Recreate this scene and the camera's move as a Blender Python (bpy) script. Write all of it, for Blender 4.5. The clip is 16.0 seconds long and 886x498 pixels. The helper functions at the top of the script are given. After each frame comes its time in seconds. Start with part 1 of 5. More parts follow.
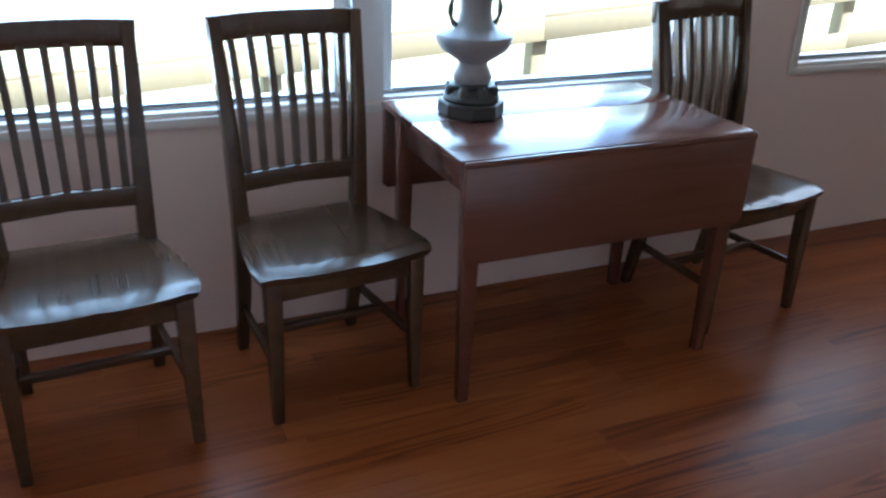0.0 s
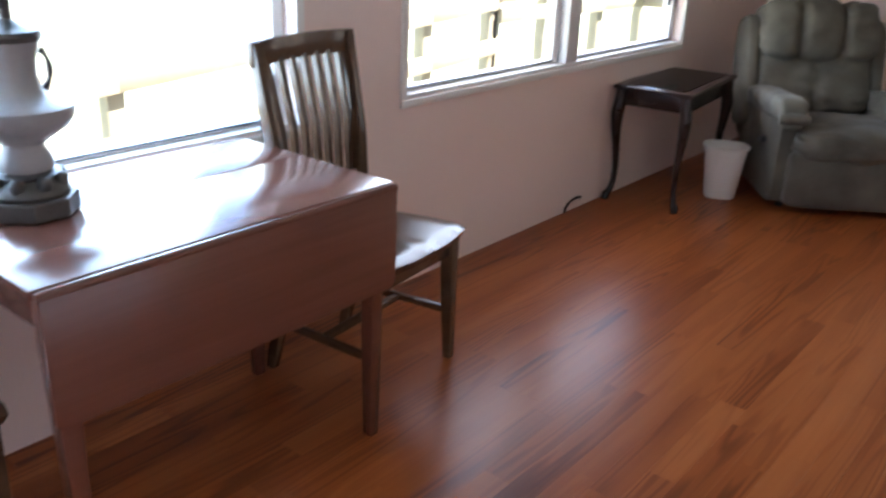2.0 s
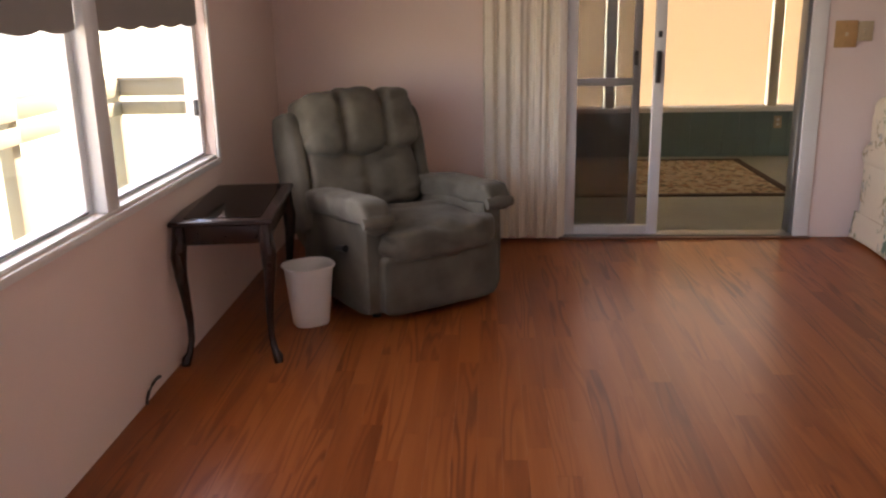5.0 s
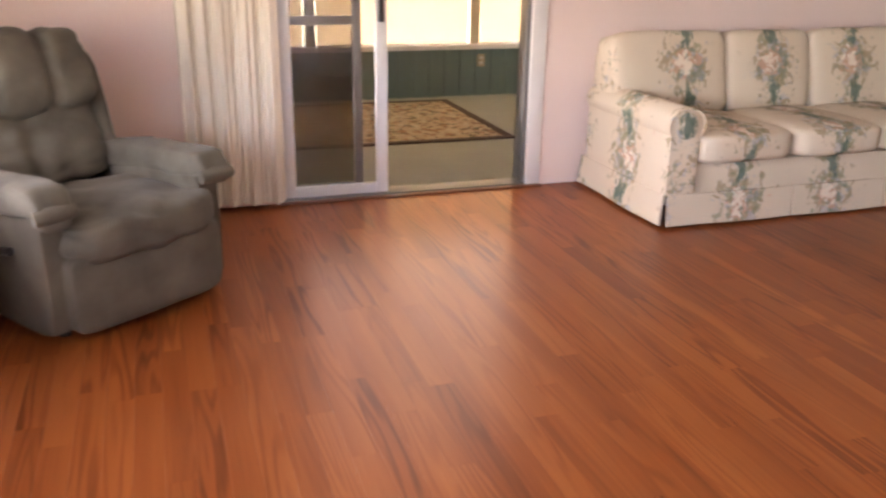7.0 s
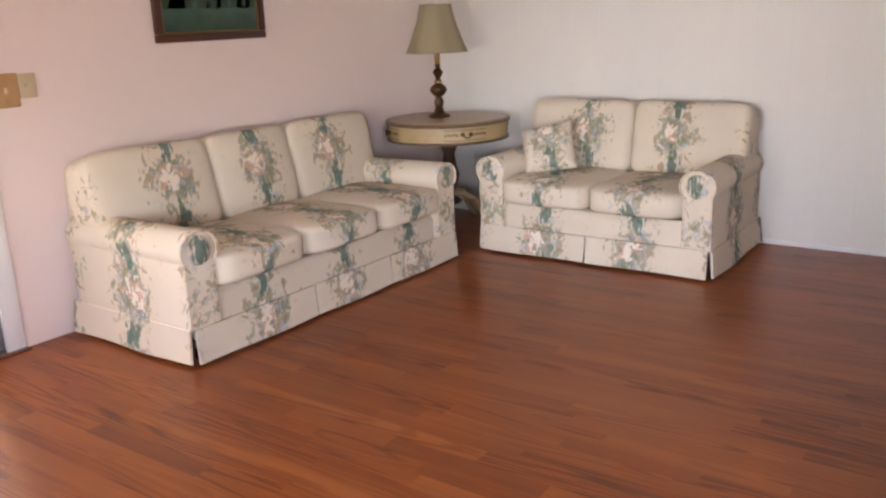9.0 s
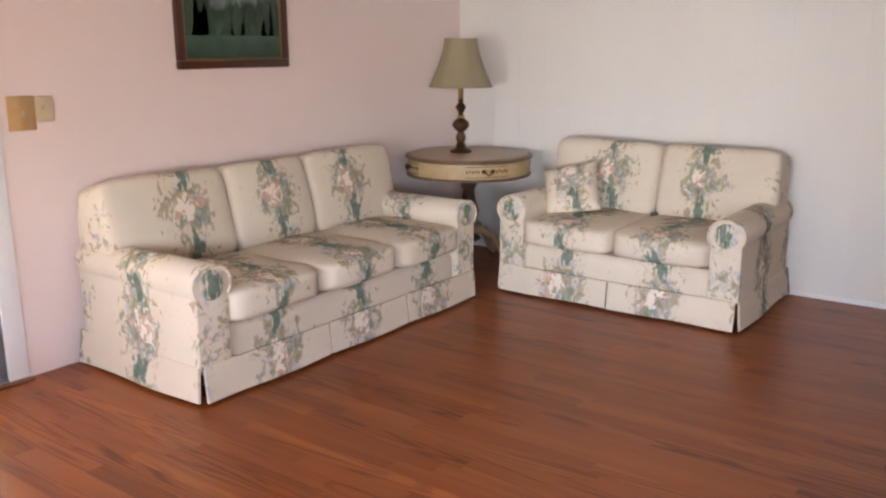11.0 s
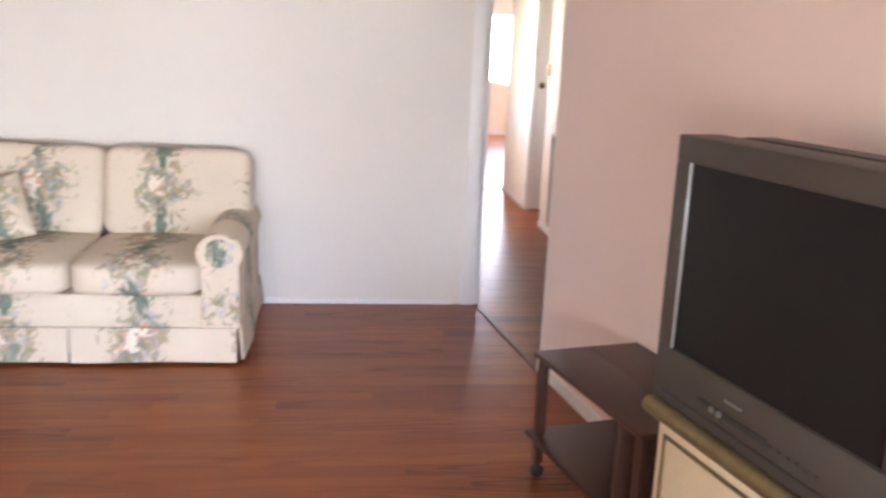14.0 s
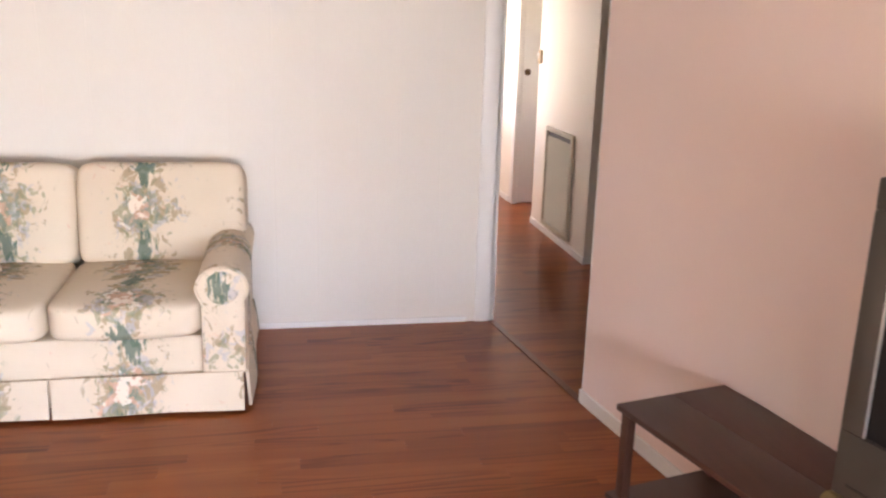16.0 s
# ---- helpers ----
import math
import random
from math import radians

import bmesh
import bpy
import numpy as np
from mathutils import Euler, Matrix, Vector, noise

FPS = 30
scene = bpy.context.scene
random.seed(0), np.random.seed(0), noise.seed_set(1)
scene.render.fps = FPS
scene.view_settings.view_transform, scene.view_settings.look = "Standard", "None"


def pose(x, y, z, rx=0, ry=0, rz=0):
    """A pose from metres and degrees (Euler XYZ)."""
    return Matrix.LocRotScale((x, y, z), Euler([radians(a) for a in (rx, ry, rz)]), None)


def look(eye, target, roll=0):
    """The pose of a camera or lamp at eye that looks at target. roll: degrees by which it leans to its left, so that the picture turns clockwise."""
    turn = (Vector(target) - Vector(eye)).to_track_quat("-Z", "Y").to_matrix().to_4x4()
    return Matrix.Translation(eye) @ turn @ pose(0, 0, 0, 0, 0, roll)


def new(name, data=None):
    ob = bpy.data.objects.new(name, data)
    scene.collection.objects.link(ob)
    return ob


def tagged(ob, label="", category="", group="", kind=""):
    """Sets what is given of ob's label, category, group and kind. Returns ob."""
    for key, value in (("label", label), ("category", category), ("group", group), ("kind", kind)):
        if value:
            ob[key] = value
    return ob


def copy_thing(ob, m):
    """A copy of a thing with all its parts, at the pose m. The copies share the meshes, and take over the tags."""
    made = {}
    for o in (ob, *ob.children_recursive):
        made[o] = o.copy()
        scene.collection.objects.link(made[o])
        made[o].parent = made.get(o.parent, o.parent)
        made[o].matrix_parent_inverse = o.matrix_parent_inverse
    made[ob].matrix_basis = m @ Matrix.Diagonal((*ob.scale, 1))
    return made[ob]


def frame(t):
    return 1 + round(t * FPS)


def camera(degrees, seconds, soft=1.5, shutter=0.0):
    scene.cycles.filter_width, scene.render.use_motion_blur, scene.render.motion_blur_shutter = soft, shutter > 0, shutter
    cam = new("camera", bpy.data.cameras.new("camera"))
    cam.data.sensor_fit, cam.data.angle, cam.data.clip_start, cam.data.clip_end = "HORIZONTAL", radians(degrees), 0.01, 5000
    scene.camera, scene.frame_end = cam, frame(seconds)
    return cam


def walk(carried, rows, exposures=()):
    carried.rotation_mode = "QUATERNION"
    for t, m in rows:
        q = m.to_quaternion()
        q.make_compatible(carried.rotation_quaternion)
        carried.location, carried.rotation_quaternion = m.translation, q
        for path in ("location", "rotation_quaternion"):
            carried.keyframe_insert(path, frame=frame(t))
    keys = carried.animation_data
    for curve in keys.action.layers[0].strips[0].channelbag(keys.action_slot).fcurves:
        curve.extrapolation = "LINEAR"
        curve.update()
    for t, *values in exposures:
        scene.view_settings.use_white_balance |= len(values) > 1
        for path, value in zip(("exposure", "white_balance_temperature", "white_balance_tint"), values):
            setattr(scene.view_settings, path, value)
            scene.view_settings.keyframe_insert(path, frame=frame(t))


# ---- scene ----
cam = camera(54.8, 16.0, 2.3, 0.3)
PATH = [
    (0, (2.482, -0.128, 1.419), (0.826, 0.613, 0.579), 2.3),
    (0.5, (2.47, -0.113, 1.411), (0.881, 0.768, 0.574), 2.3),
    (1, (2.375, -0.064, 1.382), (0.947, 1.024, 0.501), 2.4),
    (1.5, (2.178, 0.053, 1.355), (0.872, 1.303, 0.5), 1.1),
    (2, (2.052, 0.13, 1.371), (0.892, 1.581, 0.63), 2.4),
    (2.5, (1.85, 0.173, 1.433), (0.96, 1.827, 0.746), 2.0),
    (3, (1.643, 0.243, 1.381), (0.931, 1.961, 0.646), -0.2),
    (3.5, (1.552, 0.37, 1.385), (0.942, 2.169, 0.76), -0.6),
    (4, (1.461, 0.488, 1.373), (1.09, 2.382, 0.851), -0.8),
    (6.5, (1.103, 1.376, 1.351), (1.395, 3.254, 0.729), 0.6),
    (7, (1.139, 1.536, 1.331), (1.739, 3.318, 0.651), 1.0),
    (7.5, (1.296, 1.783, 1.367), (2.154, 3.485, 0.76), -1.1),
    (8, (1.325, 1.892, 1.39), (2.543, 3.377, 0.83), -0.2),
    (8.5, (1.271, 2.058, 1.401), (2.762, 3.282, 0.873), -2.2),
    (9, (1.284, 2.092, 1.429), (2.848, 3.224, 0.907), -2.3),
    (9.5, (1.276, 2.084, 1.482), (2.83, 3.263, 1.042), -2.3),
    (12, (1.455, 2.542, 1.421), (3.048, 3.649, 0.934), 1.7),
    (12.5, (1.487, 2.787, 1.396), (3.165, 3.744, 0.878), 0.7),
    (13, (1.567, 3.003, 1.389), (3.398, 3.581, 0.83), 0.6),
    (13.5, (1.781, 3.046, 1.438), (3.7, 3.238, 0.906), 1.1),
    (14, (1.948, 3.065, 1.437), (3.879, 2.826, 0.976), 2.5),
    (14.5, (2.134, 3.161, 1.459), (4.0, 2.588, 1.026), 1.7),
    (15, (2.298, 3.214, 1.462), (4.142, 2.606, 0.983), 1.8),
    (15.5, (2.415, 3.227, 1.47), (4.3, 2.784, 0.966), 1.6),
    (16, (2.455, 3.359, 1.511), (4.354, 2.99, 1.001), 1.6),
]
EXPOSURE = [
    (0.0, 2.33, 5350, 2), (0.5, 2.7, 5400, 2), (1.0, 3.36, 5600, 3), (1.5, 3.7, 6000, 4), (2.0, 3.2, 5800, 9), (2.5, 2.54, 5750, 16),
    (3.0, 2.52, 6000, 18), (3.5, 3.12, 6300, 19), (4.0, 2.67, 6650, 20), (6.5, 3.93, 7300, 26), (7.5, 4.22, 7200, 26), (8.0, 4.05, 7350, 25),
    (8.5, 3.88, 7150, 22), (9.0, 4.12, 6800, 23), (9.5, 4.22, 6750, 23), (12.0, 4.09, 6600, 21), (12.5, 4.17, 6600, 22), (13.5, 4.42, 6550, 22),
    (14.5, 4.68, 6500, 22), (15.0, 4.78, 6650, 23), (15.5, 4.7, 6750, 24), (16.0, 4.6, 7000, 25),
]
walk(cam, [(t, look(eye, target, roll)) for t, eye, target, roll in PATH], EXPOSURE)

# ---------------- light ----------------
world = bpy.data.worlds.new("sky")
scene.world = world
world.use_nodes = True
wn = world.node_tree
sky = wn.nodes.new("ShaderNodeTexSky")
sky.sky_type = "NISHITA"
sky.sun_disc = False
sky.sun_elevation = radians(52)
sky.sun_rotation = radians(35)
wn.links.new(sky.outputs[0], wn.nodes["Background"].inputs[0])
wn.nodes["Background"].inputs[1].default_value = 0.15

sun_data = bpy.data.lights.new("sun", "SUN")
sun_data.energy, sun_data.angle, sun_data.color = 5.0, radians(0.6), (1.0, 0.94, 0.84)
sun = new("sun", sun_data)
sun.matrix_world = look((4.6, 6.6, 10.3), (0, 0, 0))


def window_light(name, m, w, h, watts, color, spread=180):
    data = bpy.data.lights.new(name, "AREA")
    data.shape, data.size, data.size_y = "RECTANGLE", w, h
    data.energy, data.color, data.spread = watts, color, radians(spread)
    ob = new(name, data)
    ob.matrix_world = m
    return ob


# open sky near the horizon, cool, falls through the panes low across the room; the sunlit lawn sends warm light upward
window_light("daylight_window_one", look((-0.12, 0.6, 1.25), (2, 0.6, 1.0)), 2.2, 1.0, 9.0, (0.64, 0.82, 1.0))
window_light("daylight_window_two", look((-0.12, 3.55, 1.25), (2, 3.55, 1.0)), 2.1, 1.0, 3.2, (1.0, 0.83, 0.58))
window_light("horizon_window_one", look((-0.10, 0.6, 1.20), (6.6, 2.9, 0.25)), 2.1, 0.8, 0.7, (0.70, 0.84, 1.0), 60)
window_light("horizon_window_two", look((-0.10, 3.55, 1.02), (6.6, 3.9, 0.20)), 2.1, 0.55, 1.1, (0.70, 0.84, 1.0), 70)
window_light("daylight_door", look((2.45, 5.945, 1.15), (2.45, 3.0, 0.9)), 1.2, 1.6, 0.8, (1.0, 0.95, 0.90))
window_light("daylight_hall", look((16.38, 0.2, 1.45), (10, 1.6, 1.0)), 0.8, 1.0, 2.0, (0.97, 0.97, 1.0))
# fill lamp in an added, unseen side opening, brightens the hall walls and door
window_light("hall_side_fill", look((9.7, 2.49, 1.40), (8.7, 1.4, 0.75)), 0.7, 0.85, 0.85, (1.0, 0.97, 0.96))


# ---------------- materials ----------------
def mat(name, color, rough=0.6, metal=0.0, var=0.12, scale=6.0, bump=0.0, bump_scale=60.0, spec=0.5, coat=0.0, stretch=(1, 1, 1), fine=0.06):
    """A surface whose colour wanders at two scales, with a fine relief."""
    m = bpy.data.materials.new(name)
    m.use_nodes = True
    t = m.node_tree
    b = t.nodes["Principled BSDF"]
    b.inputs["Roughness"].default_value = rough
    b.inputs["Metallic"].default_value = metal
    b.inputs["Specular IOR Level"].default_value = spec
    b.inputs["Coat Weight"].default_value = coat
    b.inputs["Coat Roughness"].default_value = 0.12
    tc = t.nodes.new("ShaderNodeTexCoord")
    mp = t.nodes.new("ShaderNodeMapping")
    mp.inputs["Scale"].default_value = stretch
    t.links.new(tc.outputs["Object"], mp.inputs[0])
    big = t.nodes.new("ShaderNodeTexNoise")
    big.inputs["Scale"].default_value = scale
    big.inputs["Detail"].default_value = 4
    small = t.nodes.new("ShaderNodeTexNoise")
    small.inputs["Scale"].default_value = bump_scale
    small.inputs["Detail"].default_value = 3
    t.links.new(mp.outputs[0], big.inputs[0])
    t.links.new(mp.outputs[0], small.inputs[0])
    hsv = t.nodes.new("ShaderNodeHueSaturation")
    hsv.inputs["Color"].default_value = (*color, 1)
    add = t.nodes.new("ShaderNodeMath")
    add.operation = "MULTIPLY_ADD"
    add.inputs[1].default_value = 2 * var
    add.inputs[2].default_value = 1 - var - fine
    add2 = t.nodes.new("ShaderNodeMath")
    add2.operation = "MULTIPLY_ADD"
    add2.inputs[1].default_value = 2 * fine
    t.links.new(big.outputs[0], add.inputs[0])
    t.links.new(small.outputs[0], add2.inputs[0])
    t.links.new(add.outputs[0], add2.inputs[2])
    t.links.new(add2.outputs[0], hsv.inputs["Value"])
    t.links.new(hsv.outputs[0], b.inputs["Base Color"])
    if bump:
        bp = t.nodes.new("ShaderNodeBump")
        bp.inputs["Strength"].default_value = bump
        bp.inputs["Distance"].default_value = 0.004
        t.links.new(small.outputs[0], bp.inputs["Height"])
        t.links.new(bp.outputs[0], b.inputs["Normal"])
    return m


def glass_mat(name, color=(1, 1, 1), rough=0.0):
    m = bpy.data.materials.new(name)
    m.use_nodes = True
    t = m.node_tree
    t.nodes.remove(t.nodes["Principled BSDF"])
    tr = t.nodes.new("ShaderNodeBsdfTransparent")
    tr.inputs[0].default_value = (*color, 1)
    gl = t.nodes.new("ShaderNodeBsdfGlossy")
    gl.inputs["Roughness"].default_value = rough
    mix = t.nodes.new("ShaderNodeMixShader")
    lw = t.nodes.new("ShaderNodeLayerWeight")
    lw.inputs[0].default_value = 0.5
    pw_ = t.nodes.new("ShaderNodeMath")
    pw_.operation = "POWER"
    pw_.inputs[1].default_value = 5
    sc_ = t.nodes.new("ShaderNodeMath")
    sc_.operation = "MULTIPLY_ADD"
    sc_.inputs[1].default_value = 0.6
    sc_.inputs[2].default_value = 0.02
    t.links.new(lw.outputs["Facing"], pw_.inputs[0])
    t.links.new(pw_.outputs[0], sc_.inputs[0])
    t.links.new(sc_.outputs[0], mix.inputs[0])
    t.links.new(tr.outputs[0], mix.inputs[1])
    t.links.new(gl.outputs[0], mix.inputs[2])
    t.links.new(mix.outputs[0], t.nodes["Material Output"].inputs[0])
    return m


def plank_mat(name, dark, mid, light, rough=0.28, along="Y", grain=1.0, tone=0.25, arches=0.0, streak=1.0, fine=0.30, relief=0.12):
    """Wood laminate: each piece its own tone, grain along the piece."""
    m = bpy.data.materials.new(name)
    m.use_nodes = True
    t = m.node_tree
    b = t.nodes["Principled BSDF"]
    tc = t.nodes.new("ShaderNodeTexCoord")
    info = t.nodes.new("ShaderNodeObjectInfo")
    geo = t.nodes.new("ShaderNodeNewGeometry")
    rnd = t.nodes.new("ShaderNodeMath")
    rnd.operation = "ADD"
    t.links.new(info.outputs["Random"], rnd.inputs[0])
    t.links.new(geo.outputs["Random Per Island"], rnd.inputs[1])
    fr = t.nodes.new("ShaderNodeMath")
    fr.operation = "FRACT"
    t.links.new(rnd.outputs[0], fr.inputs[0])
    off = t.nodes.new("ShaderNodeVectorMath")
    off.operation = "MULTIPLY_ADD"
    off.inputs[1].default_value = (37, 53, 11)
    t.links.new(fr.outputs[0], off.inputs[0])
    t.links.new(geo.outputs["Position"], off.inputs[2])
    mp = t.nodes.new("ShaderNodeMapping")
    mp.inputs["Scale"].default_value = (20 * streak, 1.1 * streak, 20) if along == "Y" else (1.1, 20, 20)
    t.links.new(off.outputs[0], mp.inputs[0])
    n = t.nodes.new("ShaderNodeTexNoise")
    n.inputs["Scale"].default_value = 1.0
    n.inputs["Detail"].default_value = 2.5 if arches else 6
    n.inputs["Distortion"].default_value = 0.25 if arches else 1.1
    t.links.new(mp.outputs[0], n.inputs[0])
    mp2 = t.nodes.new("ShaderNodeMapping")
    mp2.inputs["Scale"].default_value = (120, 4, 120) if along == "Y" else (4, 120, 120)
    t.links.new(off.outputs[0], mp2.inputs[0])
    n2 = t.nodes.new("ShaderNodeTexNoise")
    n2.inputs["Scale"].default_value = 1.0
    n2.inputs["Detail"].default_value = 3
    t.links.new(mp2.outputs[0], n2.inputs[0])
    s1 = t.nodes.new("ShaderNodeMath")
    s1.operation = "MULTIPLY_ADD"
    s1.inputs[1].default_value = 0.85 * grain
    s1.inputs[2].default_value = 0.07 - 0.425 * (grain - 1)
    t.links.new(n.outputs[0], s1.inputs[0])
    s2 = t.nodes.new("ShaderNodeMath")
    s2.operation = "MULTIPLY_ADD"
    s2.inputs[1].default_value = tone
    t.links.new(fr.outputs[0], s2.inputs[0])
    t.links.new(s1.outputs[0], s2.inputs[2])
    s3 = t.nodes.new("ShaderNodeMath")
    s3.operation = "MULTIPLY_ADD"
    s3.inputs[1].default_value = fine
    t.links.new(n2.outputs[0], s3.inputs[0])
    t.links.new(s2.outputs[0], s3.inputs[2])
    sub = t.nodes.new("ShaderNodeMath")
    sub.operation = "SUBTRACT"
    sub.inputs[1].default_value = 0.5 * fine - 0.04 + 0.5 * tone
    if arches:
        # soft wide streaks that run on over the strips
        mp5 = t.nodes.new("ShaderNodeMapping")
        mp5.inputs["Scale"].default_value = (8, 0.55, 1)
        t.links.new(geo.outputs["Position"], mp5.inputs[0])
        n5 = t.nodes.new("ShaderNodeTexNoise")
        n5.inputs["Scale"].default_value = 1.0
        n5.inputs["Detail"].default_value = 1.5
        t.links.new(mp5.outputs[0], n5.inputs[0])
        s5 = t.nodes.new("ShaderNodeMath")
        s5.operation = "MULTIPLY_ADD"
        s5.inputs[1].default_value = 0.5
        t.links.new(n5.outputs[0], s5.inputs[0])
        t.links.new(s3.outputs[0], s5.inputs[2])
        s3 = t.nodes.new("ShaderNodeMath")
        s3.operation = "SUBTRACT"
        s3.inputs[1].default_value = 0.25
        t.links.new(s5.outputs[0], s3.inputs[0])
        # long pointed arches of the flat-sawn grain, on some of the pieces
        mp3 = t.nodes.new("ShaderNodeMapping")
        mp3.inputs["Scale"].default_value = (11, 0.75, 1)
        t.links.new(off.outputs[0], mp3.inputs[0])
        n3 = t.nodes.new("ShaderNodeTexNoise")
        n3.inputs["Scale"].default_value = 1.0
        n3.inputs["Detail"].default_value = 1.5
        t.links.new(mp3.outputs[0], n3.inputs[0])
        rings = t.nodes.new("ShaderNodeMath")
        rings.operation = "MULTIPLY"
        rings.inputs[1].default_value = 60.0
        t.links.new(n3.outputs[0], rings.inputs[0])
        wave = t.nodes.new("ShaderNodeMath")
        wave.operation = "SINE"
        t.links.new(rings.outputs[0], wave.inputs[0])
        lines = t.nodes.new("ShaderNodeMath")
        lines.operation = "MINIMUM"
        lines.inputs[1].default_value = 0.25
        t.links.new(wave.outputs[0], lines.inputs[0])
        wave = lines
        n4 = t.nodes.new("ShaderNodeTexNoise")
        n4.inputs["Scale"].default_value = 0.35
        t.links.new(mp3.outputs[0], n4.inputs[0])
        some = t.nodes.new("ShaderNodeMapRange")
        some.inputs[1].default_value, some.inputs[2].default_value = 0.42, 0.62
        some.inputs[4].default_value = arches
        t.links.new(n4.outputs[0], some.inputs[0])
        s4 = t.nodes.new("ShaderNodeMath")
        s4.operation = "MULTIPLY_ADD"
        t.links.new(wave.outputs[0], s4.inputs[0])
        t.links.new(some.outputs[0], s4.inputs[1])
        t.links.new(s3.outputs[0], s4.inputs[2])
        s3 = s4
    t.links.new(s3.outputs[0], sub.inputs[0])
    ramp = t.nodes.new("ShaderNodeValToRGB")
    ramp.color_ramp.elements[0].position = 0.16
    ramp.color_ramp.elements[0].color = (*dark, 1)
    ramp.color_ramp.elements[1].position = 0.84
    ramp.color_ramp.elements[1].color = (*light, 1)
    e = ramp.color_ramp.elements.new(0.5)
    e.color = (*mid, 1)
    t.links.new(sub.outputs[0], ramp.inputs[0])
    t.links.new(ramp.outputs[0], b.inputs["Base Color"])
    rr = t.nodes.new("ShaderNodeMath")
    rr.operation = "MULTIPLY_ADD"
    rr.inputs[1].default_value = 0.04 if arches else relief
    rr.inputs[2].default_value = rough - (0.02 if arches else relief / 2)
    b.inputs["Specular IOR Level"].default_value = 0.26 if arches else 0.5
    t.links.new(n.outputs[0], rr.inputs[0])
    t.links.new(rr.outputs[0], b.inputs["Roughness"])
    bp = t.nodes.new("ShaderNodeBump")
    bp.inputs["Strength"].default_value = 0.006 if arches else relief
    bp.inputs["Distance"].default_value = 0.002
    t.links.new(n2.outputs[0], bp.inputs["Height"])
    t.links.new(bp.outputs[0], b.inputs["Normal"])
    return m


M_FLOOR = plank_mat("wood laminate", (0.125, 0.026, 0.007), (0.262, 0.068, 0.0165), (0.37, 0.112, 0.030), 0.30, grain=0.62, tone=0.21, arches=0.27, streak=0.45, fine=0.19)
M_SUBFLOOR = mat("plank joint", (0.17, 0.05, 0.016), 0.5)
M_PINK = mat("pale pink wall paint", (0.83, 0.675, 0.62), 0.6, var=0.02, scale=1.5, bump=0.15, bump_scale=180, fine=0.015)
M_WHITE_PANEL = mat("white painted panelling", (0.745, 0.70, 0.635), 0.55, var=0.03, scale=2, bump=0.1, bump_scale=120, fine=0.02, stretch=(1, 1, 0.25))
M_HALL = mat("cream hall wall paint", (0.83, 0.78, 0.71), 0.6, var=0.02, scale=1.5, bump=0.15, bump_scale=180, fine=0.015)
M_TRIM = mat("white trim paint", (0.82, 0.80, 0.77), 0.4, var=0.03, scale=4, fine=0.02)
M_VINYL = mat("white vinyl frame", (0.78, 0.79, 0.80), 0.35, var=0.03, fine=0.02)
M_CEIL = mat("white ceiling", (0.8, 0.79, 0.77), 0.8, var=0.03, bump=0.3, bump_scale=150)
# unseen room ceiling, colour darkened so less light bounces onto the upper walls
M_ROOM_CEIL = mat("dimmed cream ceiling", (0.60, 0.565, 0.51), 0.85, var=0.04, bump=0.3, bump_scale=150)
M_GLASS = glass_mat("window glass")
M_SMOKE = glass_mat("smoked screen glass", (0.52, 0.53, 0.54))
M_ALU = mat("brushed aluminium", (0.62, 0.62, 0.61), 0.35, 0.9, var=0.05)
M_GREY_ALU = mat("grey anodised frame", (0.22, 0.22, 0.22), 0.4, 0.5, var=0.05)
M_BLACK = mat("black plastic", (0.02, 0.02, 0.022), 0.4)


# ---------------- mesh helpers ----------------
def obj(name, bm, material, parent=None, label="", smooth=False):
    me = bpy.data.meshes.new(name)
    bmesh.ops.recalc_face_normals(bm, faces=bm.faces[:])
    bm.to_mesh(me)
    bm.free()
    if smooth:
        for p in me.polygons:
            p.use_smooth = True
        me.set_sharp_from_angle(angle=radians(40))
    for mm in material if isinstance(material, (list, tuple)) else [material]:
        me.materials.append(mm)
    ob = new(name, me)
    if parent is not None:
        ob.parent = parent
    if label:
        ob["label"] = label
    return ob


def part(name, bm, material, parent, label="", smooth=True):
    return obj(name, bm, material, parent, label, smooth)


def empty(name, m, label="", category="", group="", kind=""):
    ob = new(name)
    ob.empty_display_size = 0.1
    ob.matrix_world = m
    return tagged(ob, label, category, group, kind)


def box(x0, x1, y0, y1, z0, z1, bevel=0.0, seg=2, bm=None):
    """A box between the given limits, added to bm where one is given."""
    b = bmesh.new()
    r = bmesh.ops.create_cube(b, size=1)
    bmesh.ops.scale(b, verts=r["verts"], vec=(x1 - x0, y1 - y0, z1 - z0))
    bmesh.ops.translate(b, verts=r["verts"], vec=((x0 + x1) / 2, (y0 + y1) / 2, (z0 + z1) / 2))
    if bevel:
        bmesh.ops.bevel(b, geom=b.edges[:], offset=bevel, segments=seg, profile=0.5, affect="EDGES")
    return merge(bm, b)


def merge(bm, b):
    if bm is None:
        return b
    me = bpy.data.meshes.new("tmp")
    b.to_mesh(me)
    b.free()
    bm.from_mesh(me)
    bpy.data.meshes.remove(me)
    return bm


def moved(b, m):
    bmesh.ops.transform(b, matrix=m, verts=b.verts[:])
    return b


